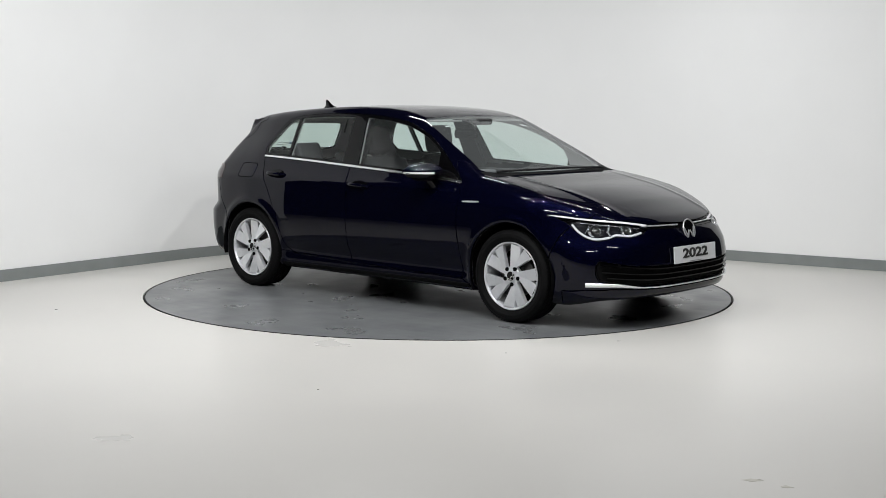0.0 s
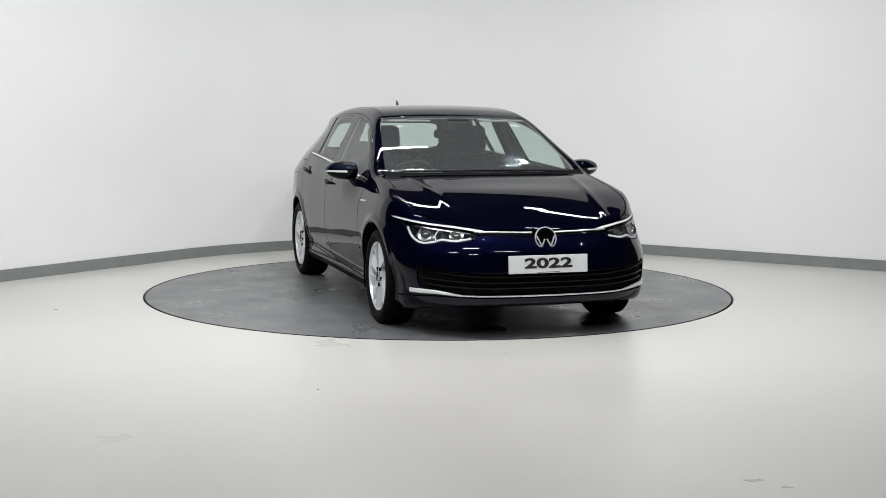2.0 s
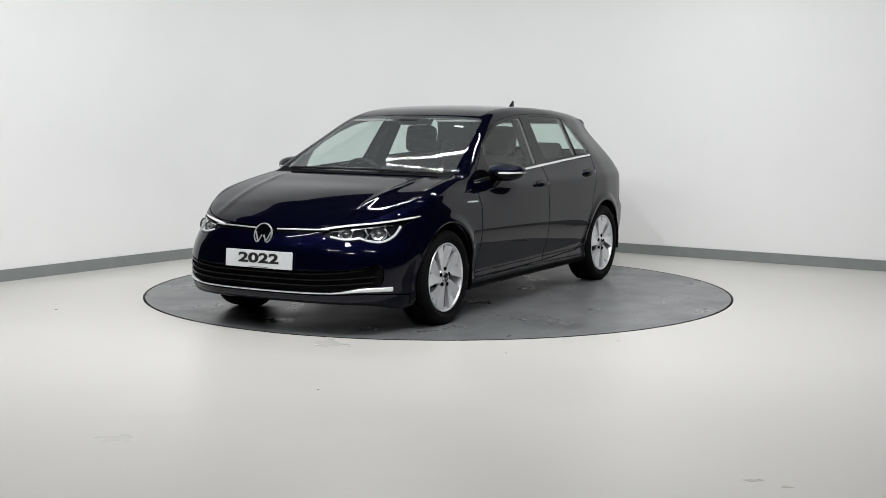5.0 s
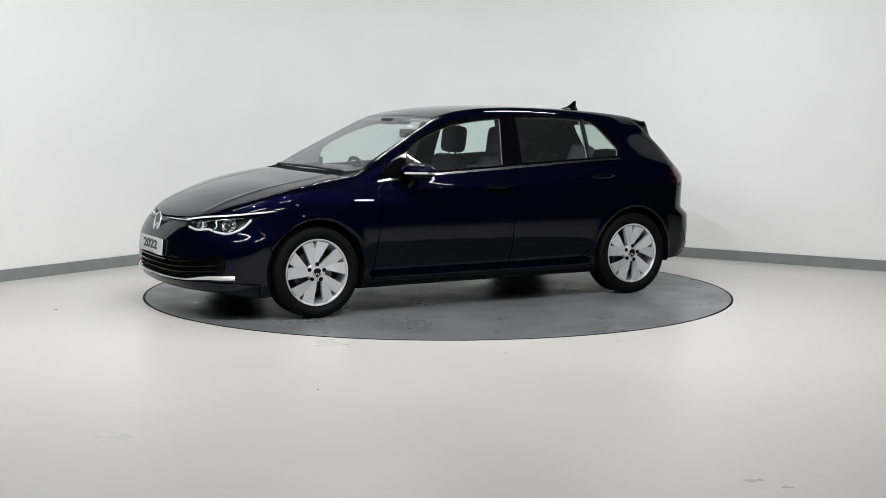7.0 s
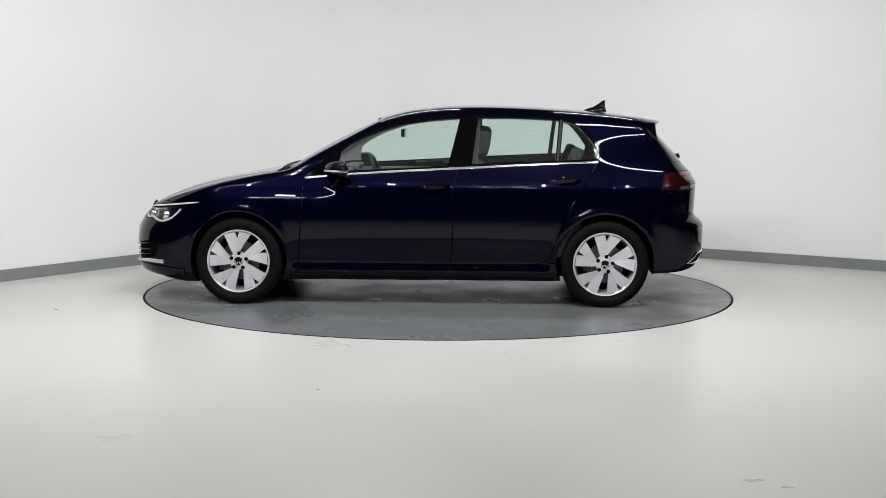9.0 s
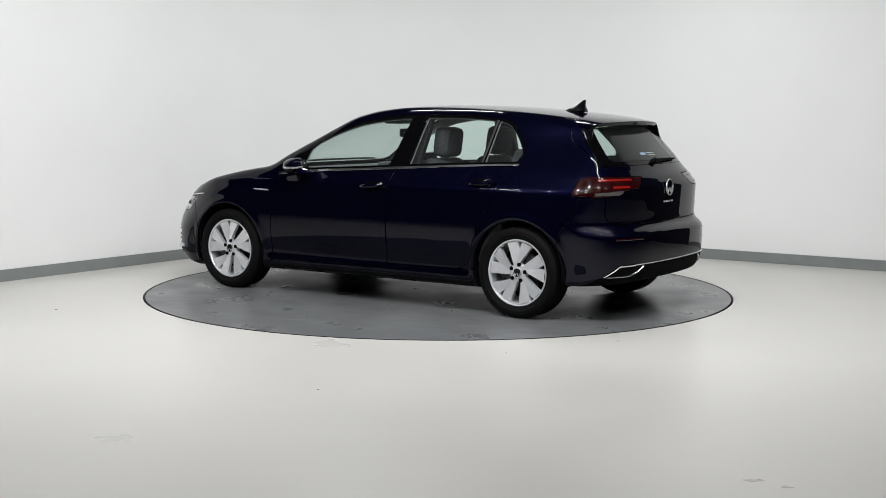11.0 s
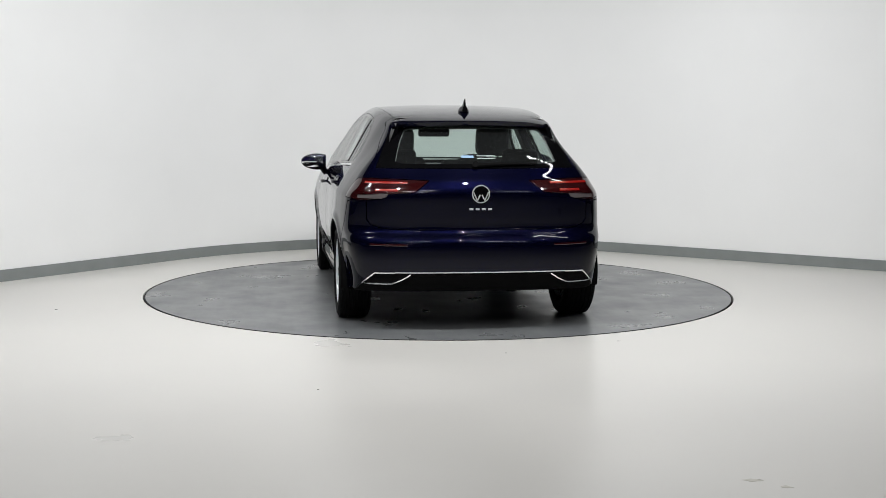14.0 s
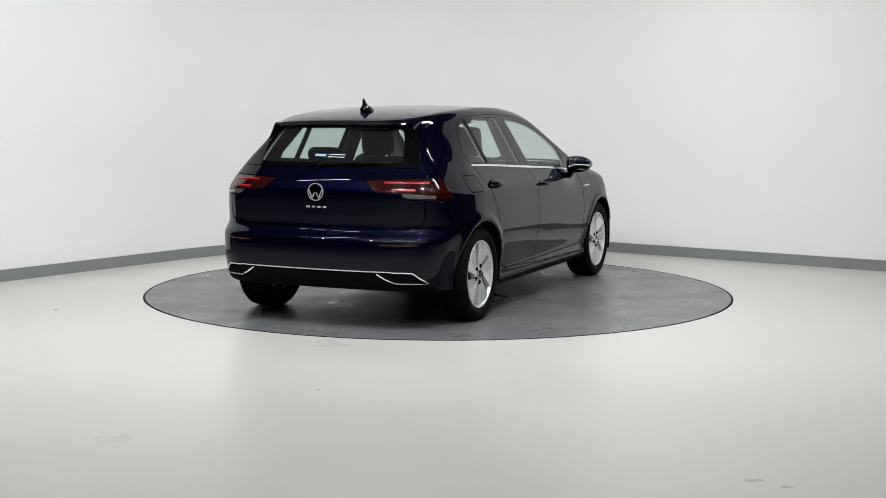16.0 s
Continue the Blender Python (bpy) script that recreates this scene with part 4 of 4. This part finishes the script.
def door_handle(door, x, z, sy):
    p = on_side(x, z)
    bm = bmesh.new()
    m = Matrix.Translation(p) @ Matrix.Rotation(radians(3), 4, "Y")
    # dished cup behind the grip, and the grip itself
    revolve(bm, [(.0, .0045), (.05, .0040), (.062, .0012), (.064, -.004)], 28)
    for v in bm.verts:
        v.co.x *= 1.5
        v.co.z *= .52
        v.co.y += (abs(v.co.z) * -.25)
    bmesh.ops.recalc_face_normals(bm, faces=bm.faces)
    bmesh.ops.transform(bm, matrix=m, verts=bm.verts)
    if sy < 0:
        mirrored(bm)
    h = part("handle_cup", bm, GLOSS, door)
    bm = bmesh.new()
    rows = []
    for i in range(13):
        s = i / 12 * 2 - 1
        out = .030 * (1 - abs(s) ** 3.2) + .003
        hz = .0145 * (1 - .45 * abs(s) ** 4)
        rows.append([bm.verts.new((s * .110, out + dy * .011, dz * hz)) for dy, dz in ((-1, -.8), (-1, .8), (.3, 1), (1, .55), (1, -.55), (.3, -1))])
    for A, B in zip(rows, rows[1:]):
        for k in range(6):
            bm.faces.new((A[k], A[(k + 1) % 6], B[(k + 1) % 6], B[k]))
    bm.faces.new(rows[0][::-1])
    bm.faces.new(rows[-1])
    bmesh.ops.recalc_face_normals(bm, faces=bm.faces)
    bmesh.ops.transform(bm, matrix=m, verts=bm.verts)
    if sy < 0:
        mirrored(bm)
    part("handle", bm, PAINT, door, angle=50)


def text_mesh(name, words, size, sx, thick, m, mat, parent):
    cu = bpy.data.curves.new(name, "FONT")
    cu.body, cu.size, cu.align_x, cu.align_y, cu.extrude, cu.offset = words, size, "CENTER", "CENTER", thick, size * .036
    tmp = new(name, cu)
    bpy.context.view_layer.update()
    me = bpy.data.meshes.new_from_object(tmp.evaluated_get(bpy.context.evaluated_depsgraph_get()))
    bpy.data.objects.remove(tmp)
    me.transform(m @ Matrix.Diagonal((sx, 1, 1, 1)))
    me.materials.clear()
    me.materials.append(mat)
    ob = new(name, me)
    ob.parent = parent
    return ob


def build_headlight(car, co, nrm, faces, side):
    ob = panel("headlight", co, nrm, faces, LENS, car, "clear headlight with two dark lamp pods", side, gap=.002, depth=.006)
    sy = -1 if side == "R" else 1
    bowl = panel("lamp_bowl", co, nrm, faces, SMOKE, ob, "dark lamp bowl", side, gap=.001, depth=.004, inset=.030)

    def put(name, bm, mat, label=""):
        if sy < 0:
            mirrored(bm)
        return part(name, bm, mat, ob, label)
    for y, z, r in ((.700, .640, .036), (.540, .641, .032)):
        p = on_front(y, z)
        n = (skin_normal(p) + Vector((1.2, 0, .1))).normalized()
        m = Matrix.Translation(p - n * .030) @ n.to_track_quat("Z", "Y").to_matrix().to_4x4()
        bm = bmesh.new()
        revolve(bm, [(r * .62, .012), (r * .72, .018), (r * 1.12, .020), (r * 1.2, .012), (r * 1.2, -.01)], 28, "z")
        for v in bm.verts:
            v.co.x *= 1.25
        bmesh.ops.recalc_face_normals(bm, faces=bm.faces)
        bmesh.ops.transform(bm, matrix=m, verts=bm.verts)
        put("lamp_bezel", bm, CHROME, "chrome lamp bezel")
        bm = bmesh.new()
        revolve(bm, [(0, .020), (r * .3, .018), (r * .55, .011), (r * .62, .004)], 24, "z")
        for v in bm.verts:
            v.co.x *= 1.25
        bmesh.ops.recalc_face_normals(bm, faces=bm.faces)
        bmesh.ops.transform(bm, matrix=m, verts=bm.verts)
        put("projector", bm, STEEL, "grey projector lens")
    # bright guides: along the lower edge, under the top edge, and the rib between the pods
    def at(sd, z, deep):
        lo, hi = .3, 1.9
        for _ in range(22):
            mid = (lo + hi) / 2
            if body_field(np.array([-sd * S2 + mid * S2]), np.array([sd * S2 + mid * S2]), np.array([z]))[0] < 0:
                lo = mid
            else:
                hi = mid
        v = Vector((-sd * S2 + lo * S2, sd * S2 + lo * S2, z))
        return v - skin_normal(v) * deep
    for name, line, w, mat in (("light_guide", [(-.690, .680), (-.728, .635), (-.780, .604), (-.84, .590), (-.925, .602), (-.967, .617), (-1.06, .610), (-1.145, .628)], .014, WHITE_LENS),
                               ("lamp_trim", [(-.74, .690), (-.86, .680), (-1.0, .668), (-1.13, .654)], .006, CHROME),
                               ("lamp_trim", [(-.935, .606), (-.915, .636), (-.93, .668)], .012, CHROME),
                               ("lamp_trim", [(-.765, .615), (-.785, .650), (-.80, .680)], .006, CHROME)):
        bm = bmesh.new()
        ribbon(bm, [at(a, z, .009) for a, z in dense(line, .025)], w, .004)
        put(name, bm, mat)
    return ob


def build_taillight(car, co, nrm, reg, side):
    ob = panel("taillight", co, nrm, reg["lamp_outer"], RED_LENS, car, "red tail lamp with dark centre", side, gap=.002, depth=.01)
    panel("inner_lamp", co, nrm, reg["lamp_inner"], RED_DARK, ob, "dark smoked red lens", side, gap=.002, depth=.01)
    panel("reverse_lamp", co, nrm, reg["reverse_lamp"], PINK_LENS, ob, "clear reversing lens", side, gap=.001, depth=.01)
    for y0, y1, z in ((.46, .72, .948), (.52, .66, .902)):
        bm = bmesh.new()
        ribbon(bm, [on_rear(y0 + (y1 - y0) * i / 8, z) for i in range(9)], .016, .002)
        if side == "R":
            mirrored(bm)
        part("light_bar", bm, RED_GUIDE, ob, "brighter red light bar")
    return ob


def build_car():
    car = new("car")
    tagged(car, "dark blue pearl five-door hatchback, clean, parked on the turntable", "car")
    co, nrm, reg = cut_skin()
    both = lambda name, key, mat, label="", **kw: panel(name, co, nrm, reg[key], mat, car, label, "both", **kw)
    both("hood", "hood", PAINT)
    both("front_bumper", "front_bumper", PAINT)
    both("front_lip", "front_lip", PAINT)
    both("rear_bumper", "rear_bumper", PAINT)
    both("roof", "roof", PAINT, gap=.001)
    tailgate = both("tailgate", "tailgate", PAINT)
    both("windscreen", "windscreen", SCREEN, "clear laminated windscreen", depth=.005).visible_shadow = False
    both("cowl", "cowl", MATT, "black plastic cowl")
    both("underbody", "underbody", MATT, "black underbody", gap=0)
    both("rear_diffuser", "rear_diffuser", MATT, "matt black lower valance")
    both("lower_grille", "lower_grille", MATT, "black lower grille", inset=.016)
    both("upper_grille", "upper_grille", GLOSS, "black upper grille", inset=.008)
    panel("rear_window", co, nrm, reg["rear_window"], REAR_GLASS, tailgate, "clear heated rear window", "both", depth=.005, gap=0).visible_shadow = False
    panel("glass_border", co, nrm, reg["rear_glass_border"], GLOSS, tailgate, "black glass border", "both", depth=.006, gap=.0005)
    for side in (None, "R"):
        sy = -1 if side else 1
        one = lambda name, key, mat, parent=car, label="", **kw: panel(name, co, nrm, reg[key], mat, parent, label, side, **kw)
        one("fender", "fender", PAINT)
        one("sill", "sill", PAINT)
        d1, d2 = one("front_door", "front_door", PAINT), one("rear_door", "rear_door", PAINT)
        frame_faces = reg["side_frame"] if side else reg["side_frame"] + reg["fuel_flap"]
        body_side = panel("side_frame", co, nrm, frame_faces, PAINT, car, "", side, gap=.001)
        if side:
            one("fuel_flap", "fuel_flap", PAINT, body_side)
        for g, d in (("glass_front", d1), ("glass_rear", d2), ("glass_quarter", body_side)):
            one("window", g, GLASS, d, "clear greenish side glass", gap=.0003, depth=.005).visible_shadow = False
        one("window_surround", "window_surround", GLOSS, body_side, "gloss black window surround", gap=.0005)
        one("chrome_strip", "belt_chrome", CHROME, body_side, "chrome waist strip", gap=.0008)
        # whitish lens colour stands in for the bright reflection in the chrome
        one("light_strip", "light_strip", WHITE_LENS, car, "chrome and clear light strip", gap=.0008)
        build_headlight(car, co, nrm, reg["headlight"], side)
        build_taillight(car, co, nrm, reg, side)
        door_handle(d1, -.10, .857, sy)
        door_handle(d2, -1.03, .906, sy)
        side_mirror(car, sy)
        # divider bar of the rear window, fender badge, arch liners
        bm = bmesh.new()
        ribbon(bm, [on_side(-.975 - .030 * i / 6, 1.045 + .290 * i / 6) for i in range(7)], .020, .004)
        part("window_divider", mirrored(bm) if side else bm, BLACK, body_side)
        bm = bmesh.new()
        ribbon(bm, [on_side(.90 + .145 * i / 6, .787 + .004 * i / 6) for i in range(7)], [.010, .011, .012, .012, .012, .011, .006], .006)
        part("fender_badge", mirrored(bm) if side else bm, SATIN, car, "slim chrome fender trim")
        for cx in (1.318, -1.318):
            bm = bmesh.new()
            revolve(bm, [(.347, .868 if cx > 0 else .865), (.352, .84), (.36, .80), (.366, .50), (.30, .48), (0, .48)], 40, a0=radians(-20 if cx > 0 else -12), a1=radians(202 if cx > 0 else 194))
            for v in bm.verts:
                v.co.x += cx
                v.co.z += .322
            bmesh.ops.recalc_face_normals(bm, faces=bm.faces)
            part("arch_liner", mirrored(bm) if side else bm, LINER, car, "black felt arch liner")
        # sill edge strip
        bm = bmesh.new()
        ribbon(bm, [on_side(.95 - 1.9 * i / 20, .215) for i in range(21)], .03, .008)
        part("sill_strip", mirrored(bm) if side else bm, MATT, car, "black plastic sill strip")
    # inner lining: a dark skin behind the panels, grey above the waist
    glassy = {"glass_front", "glass_rear", "glass_quarter", "windscreen", "rear_window", "arch", "headlight", "lower_grille", "cowl"}
    low, high = [], []
    for k, fs in reg.items():
        if k not in glassy:
            for f in fs:
                z = max(co[i][2] for i in f)
                (high if z > .99 else low).append(f)
    panel("inner_shell", co, nrm, low, BLACK, car, "black inner structure", "both", gap=0, depth=.001, inset=.022)
    panel("headlining", co, nrm, high, LINING, car, "grey headlining and pillar trim", "both", gap=0, depth=.001, inset=.022)
    # upper grille bar and lower chrome line
    for sy in (1, -1):
        bm = bmesh.new()
        pts = [on_front(.075 + .36 * i / 12, .655 + .007 * i / 12) for i in range(13)]
        ribbon(bm, pts, .009, .005)
        part("grille_bar", bm if sy > 0 else mirrored(bm), SATIN, car, "chrome grille bar")
        bm = bmesh.new()
        pts = [on_front(y, z) for y, z in dense([(.792, .296), (.745, .297), (.69, .297), (.64, .293), (.58, .285), (.52, .279), (.40, .2755), (.2, .274)], .03)]
        w = [.007 + .020 * max(0, min(1, (p.y - .52) / .2)) for p in pts]
        ribbon(bm, pts, w, .008)
        part("chrome_wing", bm if sy > 0 else mirrored(bm), SATIN, car, "chrome lower bumper wing")
        for z0, z1, y1 in ((.392, .430, .745), (.356, .382, .74), (.322, .345, .72)):
            bm = bmesh.new()
            pts = []
            for i in range(15):
                y = y1 * i / 14
                s = max(0, (y - .35) / (y1 - .35))
                p = on_front(y, z0 + (z1 - z0) * s ** 1.6)
                pts.append(p - skin_normal(p) * .006)
            ribbon(bm, pts, .012, .008)
            part("grille_slat", bm if sy > 0 else mirrored(bm), GLOSS, car)
    bm = bmesh.new()
    ribbon(bm, [on_front(-.2 + .4 * i / 10, .274) for i in range(11)], .007, .008)
    part("chrome_wing", bm, SATIN, car, "chrome lower bumper line")
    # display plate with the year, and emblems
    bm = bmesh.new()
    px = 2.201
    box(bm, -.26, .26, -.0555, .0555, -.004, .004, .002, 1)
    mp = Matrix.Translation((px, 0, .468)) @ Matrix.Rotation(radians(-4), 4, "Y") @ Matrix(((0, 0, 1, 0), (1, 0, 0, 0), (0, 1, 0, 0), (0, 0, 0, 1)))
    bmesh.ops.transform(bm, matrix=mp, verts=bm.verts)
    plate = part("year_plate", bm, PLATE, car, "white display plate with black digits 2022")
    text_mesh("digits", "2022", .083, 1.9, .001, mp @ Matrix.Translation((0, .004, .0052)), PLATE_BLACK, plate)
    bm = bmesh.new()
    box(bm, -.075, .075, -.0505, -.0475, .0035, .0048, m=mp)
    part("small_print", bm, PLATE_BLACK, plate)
    for s in (-1, 1):
        bm = bmesh.new()
        revolve(bm, [(0, .0062), (.003, .006), (.004, .0038)], 10, "z")
        bmesh.ops.transform(bm, matrix=mp @ Matrix.Translation((s * .235, 0, 0)), verts=bm.verts)
        part("plate_screw", bm, PLATE, plate)
    p = on_front(0, .622)
    badge("front_emblem", car, p + Vector((.012, 0, 0)), .071, Vector((1, 0, .28)).normalized(), SATIN, GLOSS, "round chrome and black front emblem")
    p = on_rear(0, .879)
    badge("rear_emblem", tailgate, p - Vector((.002, 0, 0)), .057, (-1, 0, .02), SATIN, GLOSS, "round chrome tailgate emblem")
    for i in range(4):
        y = .060 - .040 * i
        bm = bmesh.new()
        q = on_rear(y, .782)
        box(bm, q.x - .003, q.x + .002, y - .013, y + .013, .776, .788, .0015, 1)
        part("name_bar", bm, SATIN, tailgate, "plain chrome bar")
    # rear chrome line and tailpipe surrounds
    bm = bmesh.new()
    ribbon(bm, [on_rear(-.56 + 1.12 * i / 30, .3865) for i in range(31)], .0065, .006)
    part("rear_chrome_line", bm, SATIN, car, "chrome rear bumper line")
    for sy in (1, -1):
        bm = bmesh.new()
        loop = dense([(.545, .386), (.668, .383), (.700, .355), (.742, .314), (.66, .314), (.565, .316), (.505, .342), (.450, .374)], .03, False)
        pts = [on_rear(y, z) for y, z in loop]
        ribbon(bm, pts, .010, .010)
        part("tailpipe_trim", bm if sy > 0 else mirrored(bm), CHROME, car, "chrome tailpipe surround")
        bm = bmesh.new()
        ribbon(bm, [on_rear(.470 + .23 * i / 8, .560) for i in range(9)], .013, .003)
        part("reflector", bm if sy > 0 else mirrored(bm), RED_DARK, car, "dark red rear reflector")
    # crease lip under the tailgate lamp line, spoiler, aerial, wipers
    bm = bmesh.new()
    cols = []
    for i in range(41):
        y = -.525 + 1.05 * i / 40
        a = abs(y) / .525
        xe = -1.765 + .060 * a ** 2 + .03 * a ** 8
        zt = lambda x: float(TOP(x)) - .020 * (y / .57) ** 2 - .020 * a ** 10
        d = 1 - .4 * a ** 6
        cols.append([bm.verts.new(p) for p in ((-1.47, y, zt(-1.47) + .001), (-1.6, y, zt(-1.6) + .002), (xe + .02, y, zt(-1.75) + .006), (xe, y, zt(-1.76) + .002), (xe + .012, y, zt(-1.76) - .022 * d), (-1.66, y, zt(-1.7) - .050 * d), (-1.60, y, zt(-1.6) - .06))])
    for A, B in zip(cols, cols[1:]):
        for k in range(6):
            bm.faces.new((A[k], A[k + 1], B[k + 1], B[k]))
    bm.faces.new(cols[0])
    bm.faces.new(cols[-1][::-1])
    bmesh.ops.recalc_face_normals(bm, faces=bm.faces)
    spoiler = part("spoiler", bm, PAINT, tailgate, "dark blue roof spoiler", 40)
    for sy in (1, -1):
        bm = bmesh.new()
        rows = []
        for k in range(8):
            t = k / 7
            z = 1.318 - .125 * t
            p = on_rear(.505 + .05 * t, z)
            back = .085 * (1 - t) ** 1.2 + .004
            rows.append([bm.verts.new(q) for q in ((p.x + .02, p.y + .012, z), (p.x - back, p.y - .006, z), (p.x - back + .006, p.y - .03, z), (p.x + .02, p.y - .04, z))])
        for A, B in zip(rows, rows[1:]):
            for k in range(4):
                bm.faces.new((A[k], A[(k + 1) % 4], B[(k + 1) % 4], B[k]))
        bm.faces.new(rows[0])
        bm.faces.new(rows[-1][::-1])
        bmesh.ops.recalc_face_normals(bm, faces=bm.faces)
        part("spoiler_fin", bm if sy > 0 else mirrored(bm), GLOSS, spoiler, "gloss black side fin")
    bm = bmesh.new()
    rows = []
    for h, xf, xb, w in ((0, -1.195, -1.375, .036), (.16, -1.205, -1.374, .038), (.34, -1.240, -1.368, .030), (.46, -1.280, -1.364, .014), (.7, -1.312, -1.364, .009), (.95, -1.342, -1.368, .005), (1.0, -1.350, -1.364, .002)):
        z = 1.392 + h * .088
        rows.append([bm.verts.new((xf * (1 - t) + xb * t, s * w * k, z)) for t, s, k in ((0, 0, 0), (.3, 1, .75), (.7, 1, 1), (1, 1, .5), (1, -1, .5), (.7, -1, 1), (.3, -1, .75))])
    for A, B in zip(rows, rows[1:]):
        for k in range(7):
            bm.faces.new((A[k], A[(k + 1) % 7], B[(k + 1) % 7], B[k]))
    bm.faces.new(rows[-1])
    bmesh.ops.recalc_face_normals(bm, faces=bm.faces)
    part("aerial", bm, GLOSS, car, "black shark-fin aerial", 50)
    for pts in (((1.02, .62), (1.035, .30), (1.03, .02)), ((1.035, .10), (1.03, -.25), (1.0, -.62))):
        bm = bmesh.new()
        tube(bm, [on_top(x, y) + Vector((0, 0, .014)) for x, y in dense(pts, .06)], .008, 6)
        part("wiper", bm, BLACK, car, "black wiper arm")
    bm = bmesh.new()
    tube(bm, [on_rear(y, z) + Vector((-.016, 0, 0)) for y, z in ((.02, 1.055), (-.1, 1.062), (-.25, 1.064), (-.38, 1.064))], [.016, .012, .009, .006], 8)
    tube(bm, [on_rear(.02, 1.05) + Vector((.01, 0, 0)), on_rear(.02, 1.055) + Vector((-.03, 0, .01))], .02, 10)
    part("rear_wiper", bm, MATT, tailgate, "black rear wiper")
    for y0, y1, z0, z1, mt in ((.02, .10, 1.098, 1.118, STICKER), (-.12, .0, 1.110, 1.116, PLATE), (-.12, .0, 1.095, 1.101, PLATE)):
        bm = bmesh.new()
        ribbon(bm, [on_rear(y0 + (y1 - y0) * i / 4, (z0 + z1) / 2) + Vector((.008, 0, 0)) for i in range(5)], z1 - z0, .001)
        part("sticker", bm, mt, tailgate, "small pale window sticker")
    for y0, y1, w in ((.40, .475, .022), (-.475, -.44, .012)):
        bm = bmesh.new()
        ribbon(bm, [on_top(.40, abs(y0 + (y1 - y0) * i / 4)) + Vector((-.006, 0, -.010)) for i in range(5)], w, .001)
        part("sticker", bm if y0 > 0 else mirrored(bm), PLATE, car, "small white windscreen sticker")
    build_cabin(car)
    first = build_wheel(car)
    for sx, turn, sy in ((1, 0, 1), (-1, -7, 1), (1, 44, -1), (-1, 49, -1)):
        m = pose(1.318 * sx, 0, .312) @ pose(0, 0, 0, 0, 0, 0 if sy > 0 else 180) @ pose(0, 0, 0, 0, turn, 0)
        if (sx, sy) == (1, 1):
            first.matrix_basis = m
        else:
            copy_thing(first, m)
    return car


build_bay()
turntable = build_turntable()
car = build_car()
CAR_AT = pose(0.0894, 0.004, 0.0)


def motions():
    rows = [(t / 4, -40.826 - 15.7536 * t / 4 - 0.0169 * (t / 4 - 8) ** 2) for t in range(0, 65)]
    walk(turntable, [(t, pose(0, 0, 0, 0, 0, a)) for t, a in rows])
    walk(car, [(t, pose(0, 0, 0, 0, 0, a) @ CAR_AT) for t, a in rows])


motions()
